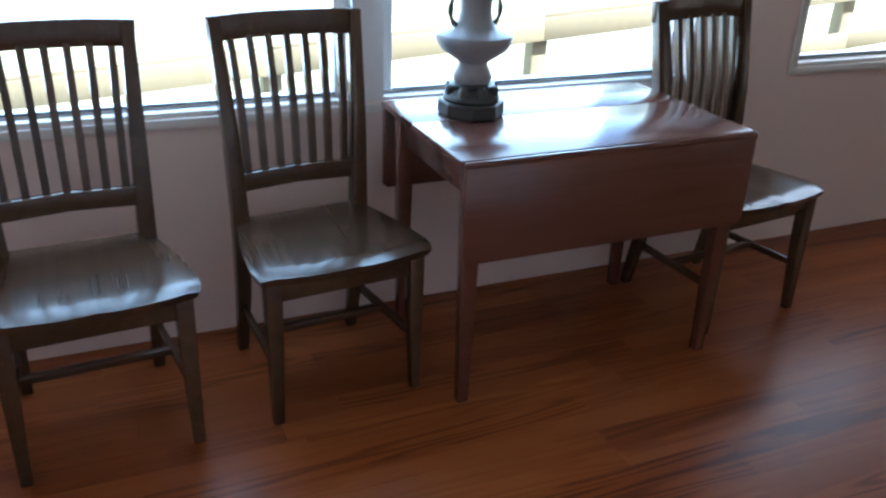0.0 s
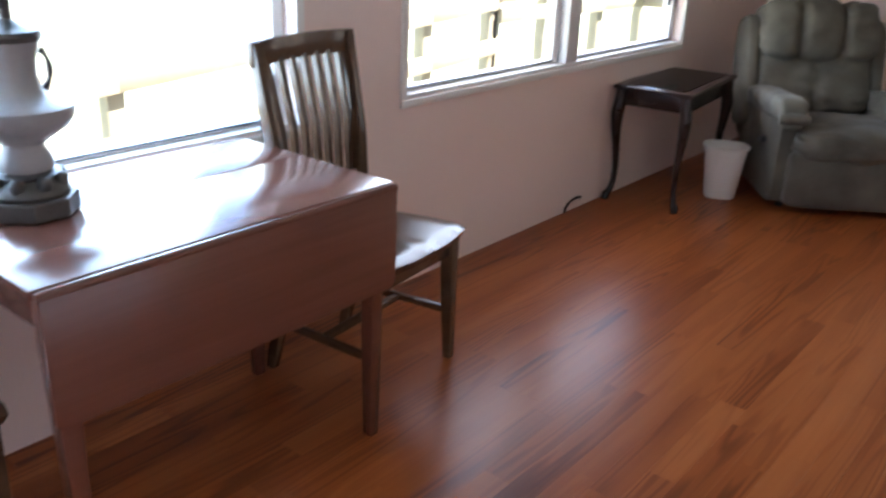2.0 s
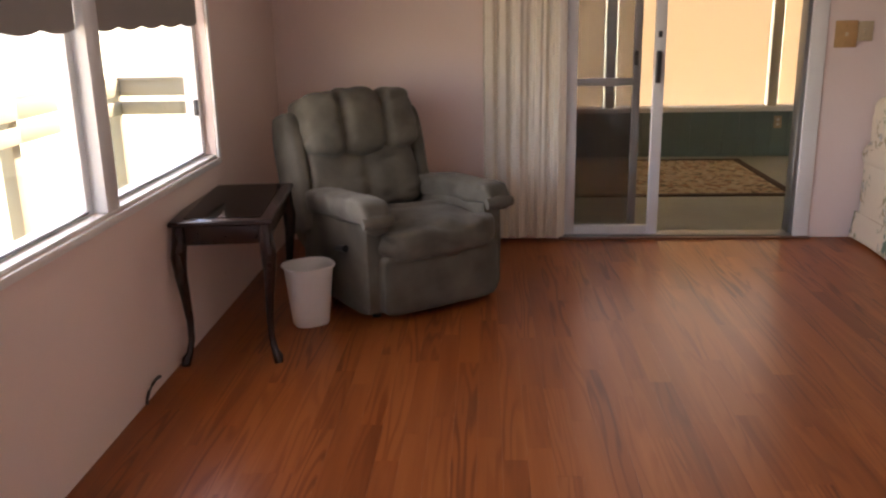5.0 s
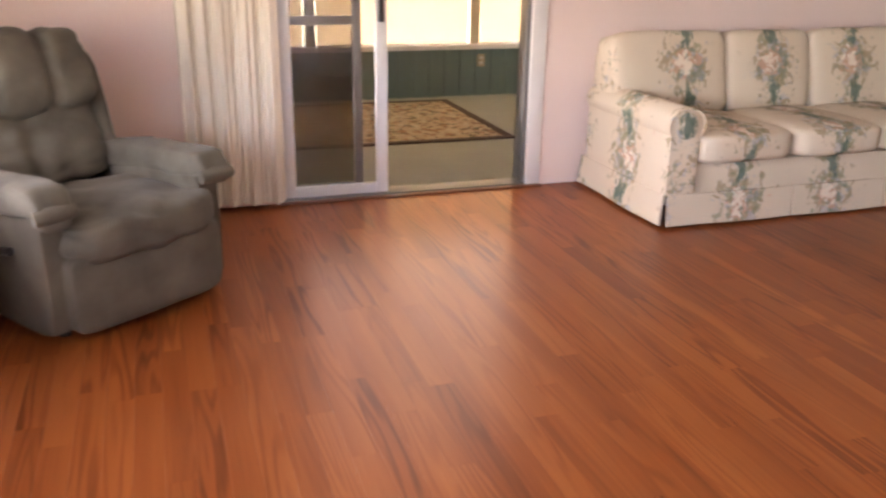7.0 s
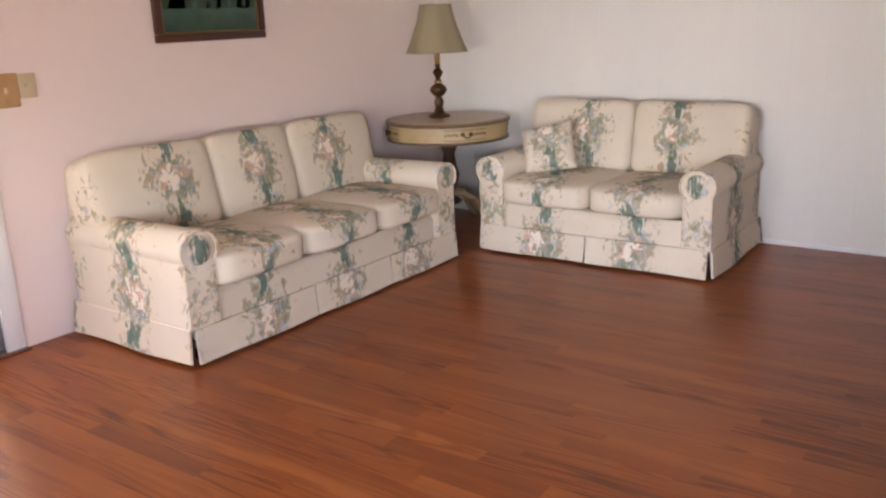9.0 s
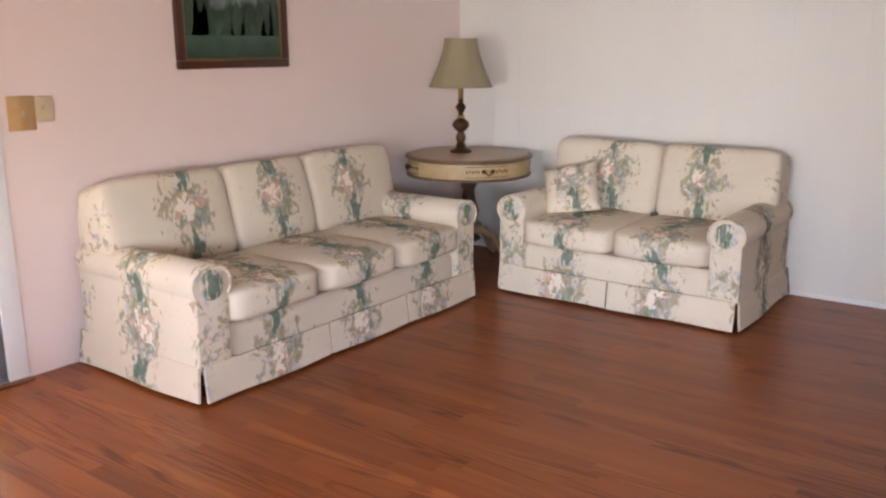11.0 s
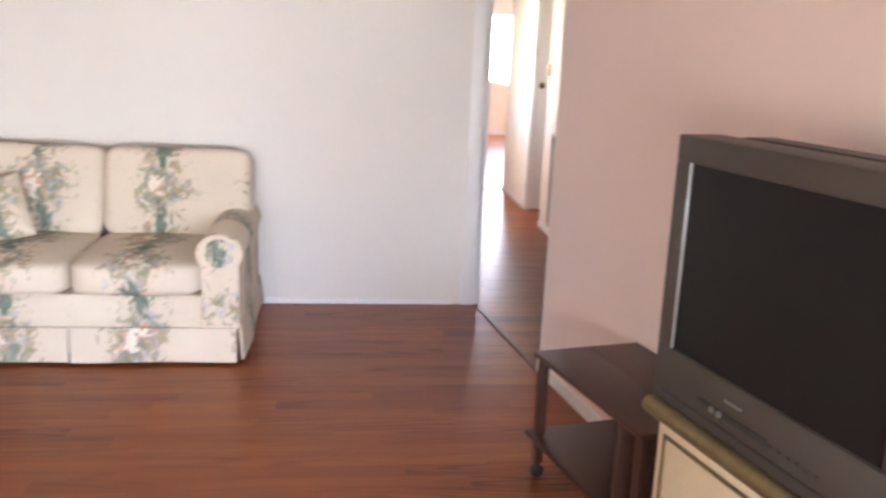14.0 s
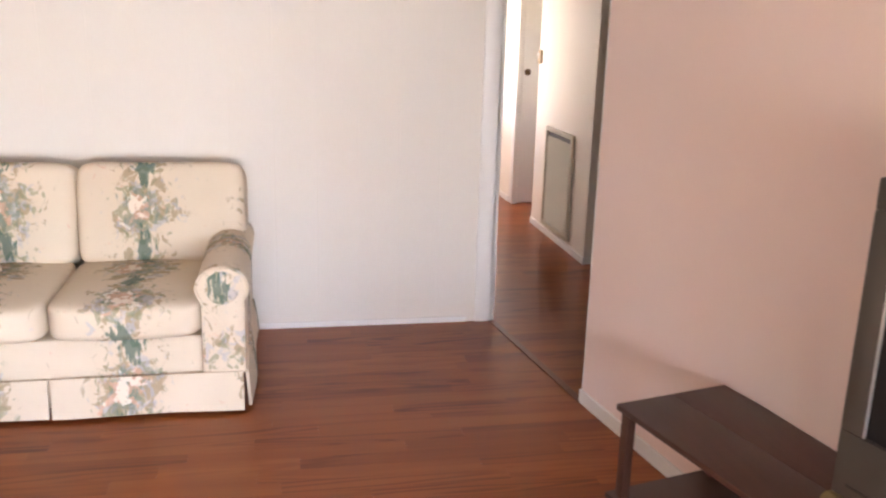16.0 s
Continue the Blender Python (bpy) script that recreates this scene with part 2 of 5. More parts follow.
def lathe(profile, seg=32, bm=None, at=(0, 0, 0)):
    """Turned form from (radius, height) pairs round the z axis."""
    b = bmesh.new()
    rings = []
    for r, z in profile:
        rings.append([b.verts.new((at[0] + r * math.cos(2 * math.pi * i / seg), at[1] + r * math.sin(2 * math.pi * i / seg), at[2] + z)) for i in range(seg)])
    for a, c in zip(rings, rings[1:]):
        for i in range(seg):
            b.faces.new((a[i], a[(i + 1) % seg], c[(i + 1) % seg], c[i]))
    b.faces.new(rings[0][::-1])
    b.faces.new(rings[-1])
    return merge(bm, b)


def sweep(points, sizes, bm=None, sides=4, bevel=0.0):
    """A tapered bar of square or round section along points; sizes are half widths."""
    b = bmesh.new()
    rings = []
    for i, (p, s) in enumerate(zip(points, sizes)):
        p = Vector(p)
        d = (Vector(points[min(i + 1, len(points) - 1)]) - Vector(points[max(i - 1, 0)])).normalized()
        up = Vector((0, 1, 0)) if abs(d.y) < 0.9 else Vector((1, 0, 0))
        u = d.cross(up).normalized()
        v = d.cross(u).normalized()
        sx, sy = s if isinstance(s, tuple) else (s, s)
        ring = []
        for k in range(sides):
            a = 2 * math.pi * (k + 0.5) / sides
            f = math.sqrt(2) if sides == 4 else 1
            ring.append(b.verts.new(p + u * (f * sx * math.cos(a)) + v * (f * sy * math.sin(a))))
        rings.append(ring)
    for a, c in zip(rings, rings[1:]):
        for k in range(sides):
            b.faces.new((a[k], a[(k + 1) % sides], c[(k + 1) % sides], c[k]))
    b.faces.new(rings[0][::-1])
    b.faces.new(rings[-1])
    if bevel:
        bmesh.ops.recalc_face_normals(b, faces=b.faces[:])
        bmesh.ops.bevel(b, geom=b.edges[:], offset=bevel, segments=2, profile=0.5, affect="EDGES")
    return merge(bm, b)


def prism(outline, depth, bevel=0.0, seg=2, bm=None):
    """An outline of (x, y) extruded from z 0 to depth."""
    b = bmesh.new()
    lo = [b.verts.new((x, y, 0)) for x, y in outline]
    hi = [b.verts.new((x, y, depth)) for x, y in outline]
    n = len(outline)
    b.faces.new(lo[::-1])
    top = b.faces.new(hi)
    for i in range(n):
        b.faces.new((lo[i], lo[(i + 1) % n], hi[(i + 1) % n], hi[i]))
    bmesh.ops.recalc_face_normals(b, faces=b.faces[:])
    if bevel:
        es = [e for e in b.edges if abs(e.verts[0].co.z - e.verts[1].co.z) < 1e-6]
        bmesh.ops.bevel(b, geom=es, offset=bevel, segments=seg, profile=0.5, affect="EDGES")
    return merge(bm, b)


# ---------------- structure ----------------
XW, YE, XR = 0.02, 5.93, 6.61      # window wall, end wall, white panelled wall
H = 2.30
WALL_T = 0.12
PW_A = radians(9.0)               # the wall behind the television stands a little askew
PW_O = Vector((5.565, 2.147, 0))    # its free corner
Y0 = -1.5
XD = 3.05


def structure(name, bm, material, label, category):
    return tagged(obj(name, bm, material), label, category, kind="structure")


# window wall with two openings
W1 = (-0.62, 1.90, 0.71, 1.85)
W2 = (2.42, 4.675, 0.726, 1.85)
b = box(XW - WALL_T, XW, Y0, W1[0], 0, H)
box(XW - WALL_T, XW, W1[1], W2[0], 0, H, bm=b)
box(XW - WALL_T, XW, W2[1], YE + 0.12, 0, H, bm=b)
for w in (W1, W2):
    box(XW - WALL_T, XW, w[0], w[1], 0, w[2], bm=b)
    box(XW - WALL_T, XW, w[0], w[1], w[3], H, bm=b)
structure("wall_west", b, M_PINK, "pale pink painted wall under the windows", "wall")

# end wall with the sliding door's opening
DX0, DX1, DH = 1.70, 3.20, 2.05
b = box(XW, DX0, YE, YE + WALL_T, 0, H)
box(DX1, XR + 0.12, YE, YE + WALL_T, 0, H, bm=b)
box(DX0, DX1, YE, YE + WALL_T, DH, H, bm=b)
structure("wall_north", b, M_PINK, "pale pink painted wall with the sliding door", "wall")

# white wall
b = box(XR, XR + WALL_T, 2.30, YE, 0, H)
wall_east = structure("wall_east", b, M_WHITE_PANEL, "white painted panelled wall behind the loveseat", "wall")

# askew wall behind the television: local x runs away from its free corner
pw = Matrix.Translation(PW_O) @ Matrix.Rotation(PW_A, 4, "Z")
b = moved(box(-2.75, 0, -WALL_T, 0, 0, H), pw)
structure("wall_south", b, M_PINK, "pale pink wall behind the television", "wall")
# plain walls that close the place
xs, ys = (pw @ Vector((-2.75, -0.06, 0))).xy
b = box(xs - 0.12, xs, Y0, ys + 0.0, 0, H)
structure("wall_dining", b, M_PINK, "plain pale pink wall", "wall")
b = box(XW - WALL_T, xs, Y0 - 0.12, Y0, 0, H)
structure("wall_back", b, M_PINK, "plain pale pink wall", "wall")

# hall behind the opening, and the far room at its end
HY, XF = 1.41, 16.5
b = box(7.62, 8.85, HY - 0.14, HY, 0, H)
box(7.62, 7.72, -0.6, HY - 0.14, 0, H, bm=b)
structure("wall_hall_south", b, M_HALL, "cream hall wall with an air grille", "wall")
b = box(9.66, 10.72, HY - 0.15, HY - 0.03, 0, H)
box(10.62, 10.72, -0.6, HY - 0.15, 0, H, bm=b)
structure("wall_hall_far", b, M_HALL, "cream wall at the far end of the hall", "wall")
# the gap in this wall is an added opening that lets light into the hall
b = box(XR + WALL_T, 9.30, 2.42, 2.54, 0, H)
box(10.1, XF + 0.12, 2.42, 2.54, 0, H, bm=b)
box(9.30, 10.1, 2.42, 2.54, 0, 0.9, bm=b)
box(9.30, 10.1, 2.42, 2.54, 1.9, H, bm=b)
structure("wall_hall_north", b, M_HALL, "cream hall wall", "wall")
b = box(XF, XF + 0.12, -0.6, 2.42, 0, 0.86)
box(XF, XF + 0.12, -0.6, 2.42, 2.02, H, bm=b)
box(XF, XF + 0.12, -0.6, -0.30, 0.86, 2.02, bm=b)
box(XF, XF + 0.12, 0.65, 2.42, 0.86, 2.02, bm=b)
structure("wall_hall_end", b, M_HALL, "pale wall under the far room's window", "wall")
b = box(8.75, 9.66, 0.85, 0.95, 0, H)
box(4.0, XF + 0.12, -0.7, -0.6, 0, H, bm=b)
box(3.9, 4.0, -0.7, 1.6, 0, H, bm=b)
structure("wall_passage", b, M_HALL, "plain cream wall of the passage", "wall")

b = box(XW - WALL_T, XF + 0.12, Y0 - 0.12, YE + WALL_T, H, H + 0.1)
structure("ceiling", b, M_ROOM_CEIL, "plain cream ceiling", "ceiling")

floor = structure("floor", box(XW - WALL_T, XF + 0.12, Y0 - 0.12, YE + 0.10, -0.12, -0.006), M_SUBFLOOR, "reddish brown wood laminate floor in narrow strips", "floor")

# ---------------- more materials ----------------
M_CHAIR = plank_mat("dark walnut stain", (0.044, 0.024, 0.013), (0.075, 0.041, 0.023), (0.12, 0.067, 0.037), 0.18, "X", 0.7, fine=0.2, relief=0.04)
M_TABLE = plank_mat("cherry table varnish", (0.08, 0.030, 0.020), (0.122, 0.046, 0.031), (0.165, 0.064, 0.044), 0.22, "Y", 0.6, fine=0.18, relief=0.015)
M_TABLE.node_tree.nodes["Principled BSDF"].inputs["Coat Weight"].default_value = 0.6
M_TABLE.node_tree.nodes["Principled BSDF"].inputs["Coat Roughness"].default_value = 0.19
M_EBONY = mat("near-black mahogany", (0.022, 0.012, 0.010), 0.22, var=0.2, scale=14, bump=0.05, bump_scale=90, stretch=(1, 0.2, 1))
M_RACK = plank_mat("dark brown rack wood", (0.035, 0.014, 0.009), (0.06, 0.024, 0.016), (0.09, 0.038, 0.024), 0.42, "X", 0.8)
M_RECL = mat("grey-green velour upholstery", (0.108, 0.094, 0.068), 0.8, var=0.9, scale=6.0, bump=0.5, bump_scale=260, fine=0.16)
M_RECL.node_tree.nodes["Principled BSDF"].inputs["Sheen Weight"].default_value = 0.08
M_WHITE_PLASTIC = mat("white plastic", (0.78, 0.74, 0.70), 0.45, var=0.03, fine=0.02)
M_CURTAIN = mat("cream curtain cloth", (0.86, 0.80, 0.70), 0.85, var=0.06, scale=9, bump=0.2, bump_scale=300, stretch=(1, 1, 0.15))
M_SHADE = mat("grey window shade cloth", (0.32, 0.30, 0.28), 0.85, var=0.08, bump=0.2, bump_scale=250)
M_LAMPSHADE = mat("olive-gold lampshade cloth", (0.32, 0.255, 0.15), 0.8, var=0.08, scale=12, bump=0.25, bump_scale=240)
M_BRASS = mat("aged brass", (0.42, 0.27, 0.10), 0.3, 0.95, var=0.25, scale=20)
M_BRONZE = mat("dark bronze", (0.13, 0.075, 0.035), 0.32, 0.85, var=0.3, scale=25)
M_URN = mat("pale glazed porcelain", (0.28, 0.268, 0.27), 0.35, var=0.16, scale=16, bump=0.1, bump_scale=70, fine=0.08)
M_URN_BASE = mat("dark bronze urn mount", (0.07, 0.065, 0.06), 0.45, 0.3, var=0.25, scale=30, bump=0.3, bump_scale=80)
M_DRUM = mat("antiqued cream paint", (0.46, 0.325, 0.165), 0.45, var=0.2, scale=10, fine=0.08)
M_DRUM_TOP = mat("worn tan table top", (0.40, 0.26, 0.14), 0.3, var=0.2, scale=9, fine=0.08)
M_DRUM_EDGE = mat("dark brown edge band", (0.07, 0.035, 0.02), 0.35, var=0.15)
M_DRUM_RIM = mat("worn brown table rim", (0.17, 0.105, 0.06), 0.35, var=0.2, scale=12)
M_TV = mat("grey-brown plastic housing", (0.055, 0.045, 0.036), 0.5, var=0.04, bump=0.2, bump_scale=400, fine=0.04)
M_TV_DARK = mat("dark plastic groove", (0.03, 0.027, 0.025), 0.5)
M_SCREEN = mat("dark picture tube glass", (0.012, 0.011, 0.011), 0.5, var=0.05, fine=0.02, spec=0.2)
M_SILVER = mat("silver plastic", (0.55, 0.55, 0.54), 0.3, 0.7)
M_CAB = mat("cream lacquer with gilding", (0.64, 0.53, 0.34), 0.35, var=0.1, scale=8, fine=0.05)
M_GILT = mat("gilt bronze", (0.20, 0.145, 0.065), 0.45, 0.5, var=0.25, scale=30, bump=0.2, bump_scale=60)
M_FRAME = mat("dark cherry picture frame", (0.075, 0.022, 0.012), 0.3, var=0.2, scale=12)
M_TAN = mat("tan wooden switch plate", (0.50, 0.30, 0.13), 0.45, var=0.25, scale=18)
M_BEIGE = mat("beige plastic plate", (0.55, 0.43, 0.28), 0.45, var=0.08)
M_GRILLE = mat("beige painted grille metal", (0.50, 0.46, 0.36), 0.5, var=0.08)
M_CABLE = mat("dark cable rubber", (0.03, 0.02, 0.018), 0.5)
M_STRIP = mat("dark threshold strip", (0.16, 0.055, 0.025), 0.4, var=0.15)


def floral_mat(name, axis, pitch, phase, wrap=1.0, tuft_at=0.30, base=(0.69, 0.58, 0.445)):
    """Cream cotton with printed bouquets: one column every pitch along an axis, repeating up the cloth."""
    m = bpy.data.materials.new(name)
    m.use_nodes = True
    t = m.node_tree
    b = t.nodes["Principled BSDF"]
    b.inputs["Roughness"].default_value = 0.85
    tc = t.nodes.new("ShaderNodeTexCoord")
    sep = t.nodes.new("ShaderNodeSeparateXYZ")
    t.links.new(tc.outputs["Object"], sep.inputs[0])

    def math_node(op, a, c=None, d=None, clamp=False):
        n = t.nodes.new("ShaderNodeMath")
        n.operation = op
        n.use_clamp = clamp
        for i, v in enumerate((a, c, d)):
            if v is None:
                continue
            if isinstance(v, (int, float)):
                n.inputs[i].default_value = v
            else:
                t.links.new(v, n.inputs[i])
        return n.outputs[0]

    def noise_tex(scale, detail=2.0, dist=0.0, vec=None):
        n = t.nodes.new("ShaderNodeTexNoise")
        n.inputs["Scale"].default_value = scale
        n.inputs["Detail"].default_value = detail
        n.inputs["Distortion"].default_value = dist
        t.links.new(vec or tc.outputs["Object"], n.inputs[0])
        return n

    def soft_step(v, lo, hi):
        n = t.nodes.new("ShaderNodeMapRange")
        n.interpolation_type = "SMOOTHSTEP"
        n.inputs[1].default_value, n.inputs[2].default_value = lo, hi
        t.links.new(v, n.inputs[0])
        return n.outputs[0]

    def layer(under, over, fac):
        n = t.nodes.new("ShaderNodeMix")
        n.data_type = "RGBA"
        t.links.new(fac, n.inputs[0])
        t.links.new(under, n.inputs[6])
        if isinstance(over, tuple):
            n.inputs[7].default_value = (*over, 1)
        else:
            t.links.new(over, n.inputs[7])
        return n.outputs[2]

    REPEAT = 0.40
    wob = t.nodes.new("ShaderNodeSeparateColor")
    t.links.new(noise_tex(7.0, 1.0).outputs["Color"], wob.inputs[0])
    rag = t.nodes.new("ShaderNodeSeparateColor")
    t.links.new(noise_tex(24.0, 1.0).outputs["Color"], rag.inputs[0])

    def ragged(v, k):
        v = math_node("ADD", v, math_node("MULTIPLY_ADD", wob.outputs[k], 0.12, -0.06))
        return math_node("ADD", v, math_node("MULTIPLY_ADD", rag.outputs[k], 0.07, -0.035))

    # across the column, and up the cloth as it runs over front, seat and back
    u = math_node("DIVIDE", ragged(math_node("SUBTRACT", sep.outputs[axis], phase), 0), pitch)
    du = math_node("MULTIPLY", math_node("SUBTRACT", math_node("FRACT", math_node("ADD", u, 0.5)), 0.5), pitch)
    up = math_node("ADD", sep.outputs[2], math_node("MULTIPLY", sep.outputs[1], wrap))
    w = math_node("DIVIDE", ragged(math_node("SUBTRACT", up, tuft_at), 1), REPEAT)
    d_tuft = math_node("MULTIPLY", math_node("SUBTRACT", math_node("FRACT", math_node("ADD", w, 0.5)), 0.5), REPEAT)
    d_head = math_node("MULTIPLY", math_node("SUBTRACT", math_node("FRACT", w), 0.5), REPEAT)

    def far(x, kx, y, ky):
        x, y = math_node("MULTIPLY", x, kx), math_node("MULTIPLY", y, ky)
        return math_node("SQRT", math_node("ADD", math_node("MULTIPLY", x, x), math_node("MULTIPLY", y, y)))

    def near(d, inner, outer):
        n = t.nodes.new("ShaderNodeMapRange")
        n.inputs[1].default_value, n.inputs[2].default_value = inner, outer
        n.inputs[3].default_value, n.inputs[4].default_value = 1.0, 0.0
        t.links.new(d, n.inputs[0])
        return n.outputs[0]

    spray = near(far(du, 1.0, d_head, 0.72), 0.03, 0.215)
    head = near(far(math_node("ADD", du, 0.02), 1.15, d_head, 0.85), 0.02, 0.135)
    tuft = near(far(du, 1.30, d_tuft, 0.62), 0.02, 0.095)

    def shifted(k, stretch=(1, 1, 1)):
        mp = t.nodes.new("ShaderNodeMapping")
        mp.inputs["Location"].default_value = (3.7 * k, 1.9 * k, 5.3 * k)
        mp.inputs["Scale"].default_value = stretch
        t.links.new(tc.outputs["Object"], mp.inputs[0])
        return mp.outputs[0]

    def strokes(k, scale, level, where, lean, stretch, swirl):
        """Brushed petals and leaves: dense in the heart of their patch, loose sprigs at its rim."""
        v = noise_tex(scale, 2.0, swirl, shifted(k, stretch)).outputs[0]
        v = math_node("ADD", v, math_node("MULTIPLY_ADD", where, lean, -0.24))
        return soft_step(v, level - 0.05, level + 0.07)

    ground = t.nodes.new("ShaderNodeHueSaturation")
    ground.inputs["Color"].default_value = (*base, 1)
    t.links.new(math_node("MULTIPLY_ADD", noise_tex(3.0, 4.0).outputs[0], 0.2, 0.9), ground.inputs["Value"])
    col = ground.outputs[0]
    col = layer(col, (0.50, 0.39, 0.26), math_node("MULTIPLY", soft_step(spray, 0.2, 0.9), 0.30))
    for k, (colour, scale, level, where, lean, amount, *grain) in enumerate((
            ((0.34, 0.25, 0.14), 21.0, 0.49, spray, 0.38, 0.78),      # brown stems and shaded petals
            ((0.39, 0.415, 0.48), 22.0, 0.54, spray, 0.38, 0.52),     # blue-grey petals
            ((0.20, 0.22, 0.11), 25.0, 0.53, spray, 0.38, 0.60),      # olive leaves
            ((0.10, 0.19, 0.15), 27.0, 0.61, spray, 0.38, 0.46, (1.3, 0.9, 0.5), 0.4),     # teal leaves
            ((0.66, 0.37, 0.25), 25.0, 0.50, head, 0.40, 0.70),       # peach petals
            ((0.88, 0.81, 0.69), 27.0, 0.57, head, 0.40, 0.72),       # cream highlights
            ((0.05, 0.125, 0.095), 34.0, 0.66, tuft, 0.58, 0.80, (1.9, 0.8, 0.36), 0.25))):    # dark teal tufts
        col = layer(col, colour, math_node("MULTIPLY", strokes(k + 1, scale, level, where, lean, *(grain or ((1.0, 1.0, 0.8), 0.9))), amount))
    t.links.new(col, b.inputs["Base Color"])
    weave = noise_tex(420.0, 2.0)
    bp = t.nodes.new("ShaderNodeBump")
    bp.inputs["Strength"].default_value = 0.25
    bp.inputs["Distance"].default_value = 0.002
    t.links.new(weave.outputs[0], bp.inputs["Height"])
    t.links.new(bp.outputs[0], b.inputs["Normal"])
    return m


# ---------------- soft forms ----------------
def cushion(x0, x1, y0, y1, z0, z1, n=7.0, puff=(0, 0, 0.02), cuts=9, seed=0, wobble=0.006, bm=None):
    """A stuffed block: rounded edges, bulging faces, a little uneven."""
    b = bmesh.new()
    bmesh.ops.create_cube(b, size=2)
    bmesh.ops.subdivide_edges(b, edges=b.edges[:], cuts=cuts, use_grid_fill=True)
    hx, hy, hz = (x1 - x0) / 2, (y1 - y0) / 2, (z1 - z0) / 2
    c = Vector(((x0 + x1) / 2, (y0 + y1) / 2, (z0 + z1) / 2))
    for v in b.verts:
        x, y, z = v.co
        k = (abs(x) ** n + abs(y) ** n + abs(z) ** n) ** (-1 / n)
        q = Vector((x, y, z)) * k
        p = Vector((q.x * hx, q.y * hy, q.z * hz))
        p.x += puff[0] * q.x * (1 - q.y ** 2) * (1 - q.z ** 2)
        p.y += puff[1] * q.y * (1 - q.x ** 2) * (1 - q.z ** 2)
        p.z += puff[2] * q.z * (1 - q.x ** 2) * (1 - q.y ** 2)
        w = noise.noise_vector((p + Vector((seed * 7.3, seed * 3.1, 0))) * 6.0) * wobble
        v.co = c + p + w
    return merge(bm, b)


def rolled_arm(y0, y1, w, top, r, seg=18):
    """Sofa arm: panel with a rolled top; outline in x and z, running from y0 (front) to y1."""
    zc = top - r
    out = [(-w / 2, 0.16), (-w / 2, zc - r * 0.55)]
    for i in range(seg + 1):
        a = math.pi * (1.22 - 1.44 * i / seg)
        out.append((r * 1.12 * math.cos(a), zc + r * math.sin(a)))
    out += [(w / 2, zc - r * 0.6), (w / 2, 0.16)]
    b = prism(out, y1 - y0, 0.005, 2)
    # local z of the prism becomes world y
    bmesh.ops.transform(b, matrix=Matrix(((1, 0, 0, 0), (0, 0, 1, y0), (0, 1, 0, 0), (0, 0, 0, 1))), verts=b.verts[:])
    return b


def skirt_panel(x0, x1, z0, z1, y, t=0.012, seed=0):
    """A hanging cloth panel with a soft wave, slightly flared at the hem."""
    b = bmesh.new()
    n = max(4, int((x1 - x0) / 0.06))
    rows = []
    for j, z in enumerate((z0, (z0 + z1) / 2, z1)):
        row = []
        for i in range(n + 1):
            x = x0 + (x1 - x0) * i / n
            flare = (1 - j / 2) * (0.018 + 0.007 * math.sin(9 * x + seed))
            row.append((b.verts.new((x, y - flare, z)), b.verts.new((x, y + t - flare, z))))
        rows.append(row)
    for a, c in zip(rows, rows[1:]):
        for i in range(n):
            b.faces.new((a[i][0], a[i + 1][0], c[i + 1][0], c[i][0]))
            b.faces.new((a[i][1], c[i][1], c[i + 1][1], a[i + 1][1]))
    for row, f in ((rows[0], 1), (rows[-1], -1)):
        for i in range(n):
            b.faces.new((row[i][0], row[i][1], row[i + 1][1], row[i + 1][0])[::f])
    for a, c in zip(rows, rows[1:]):
        for i in (0, n):
            b.faces.new((a[i][0], c[i][0], c[i][1], a[i][1]))
    return b


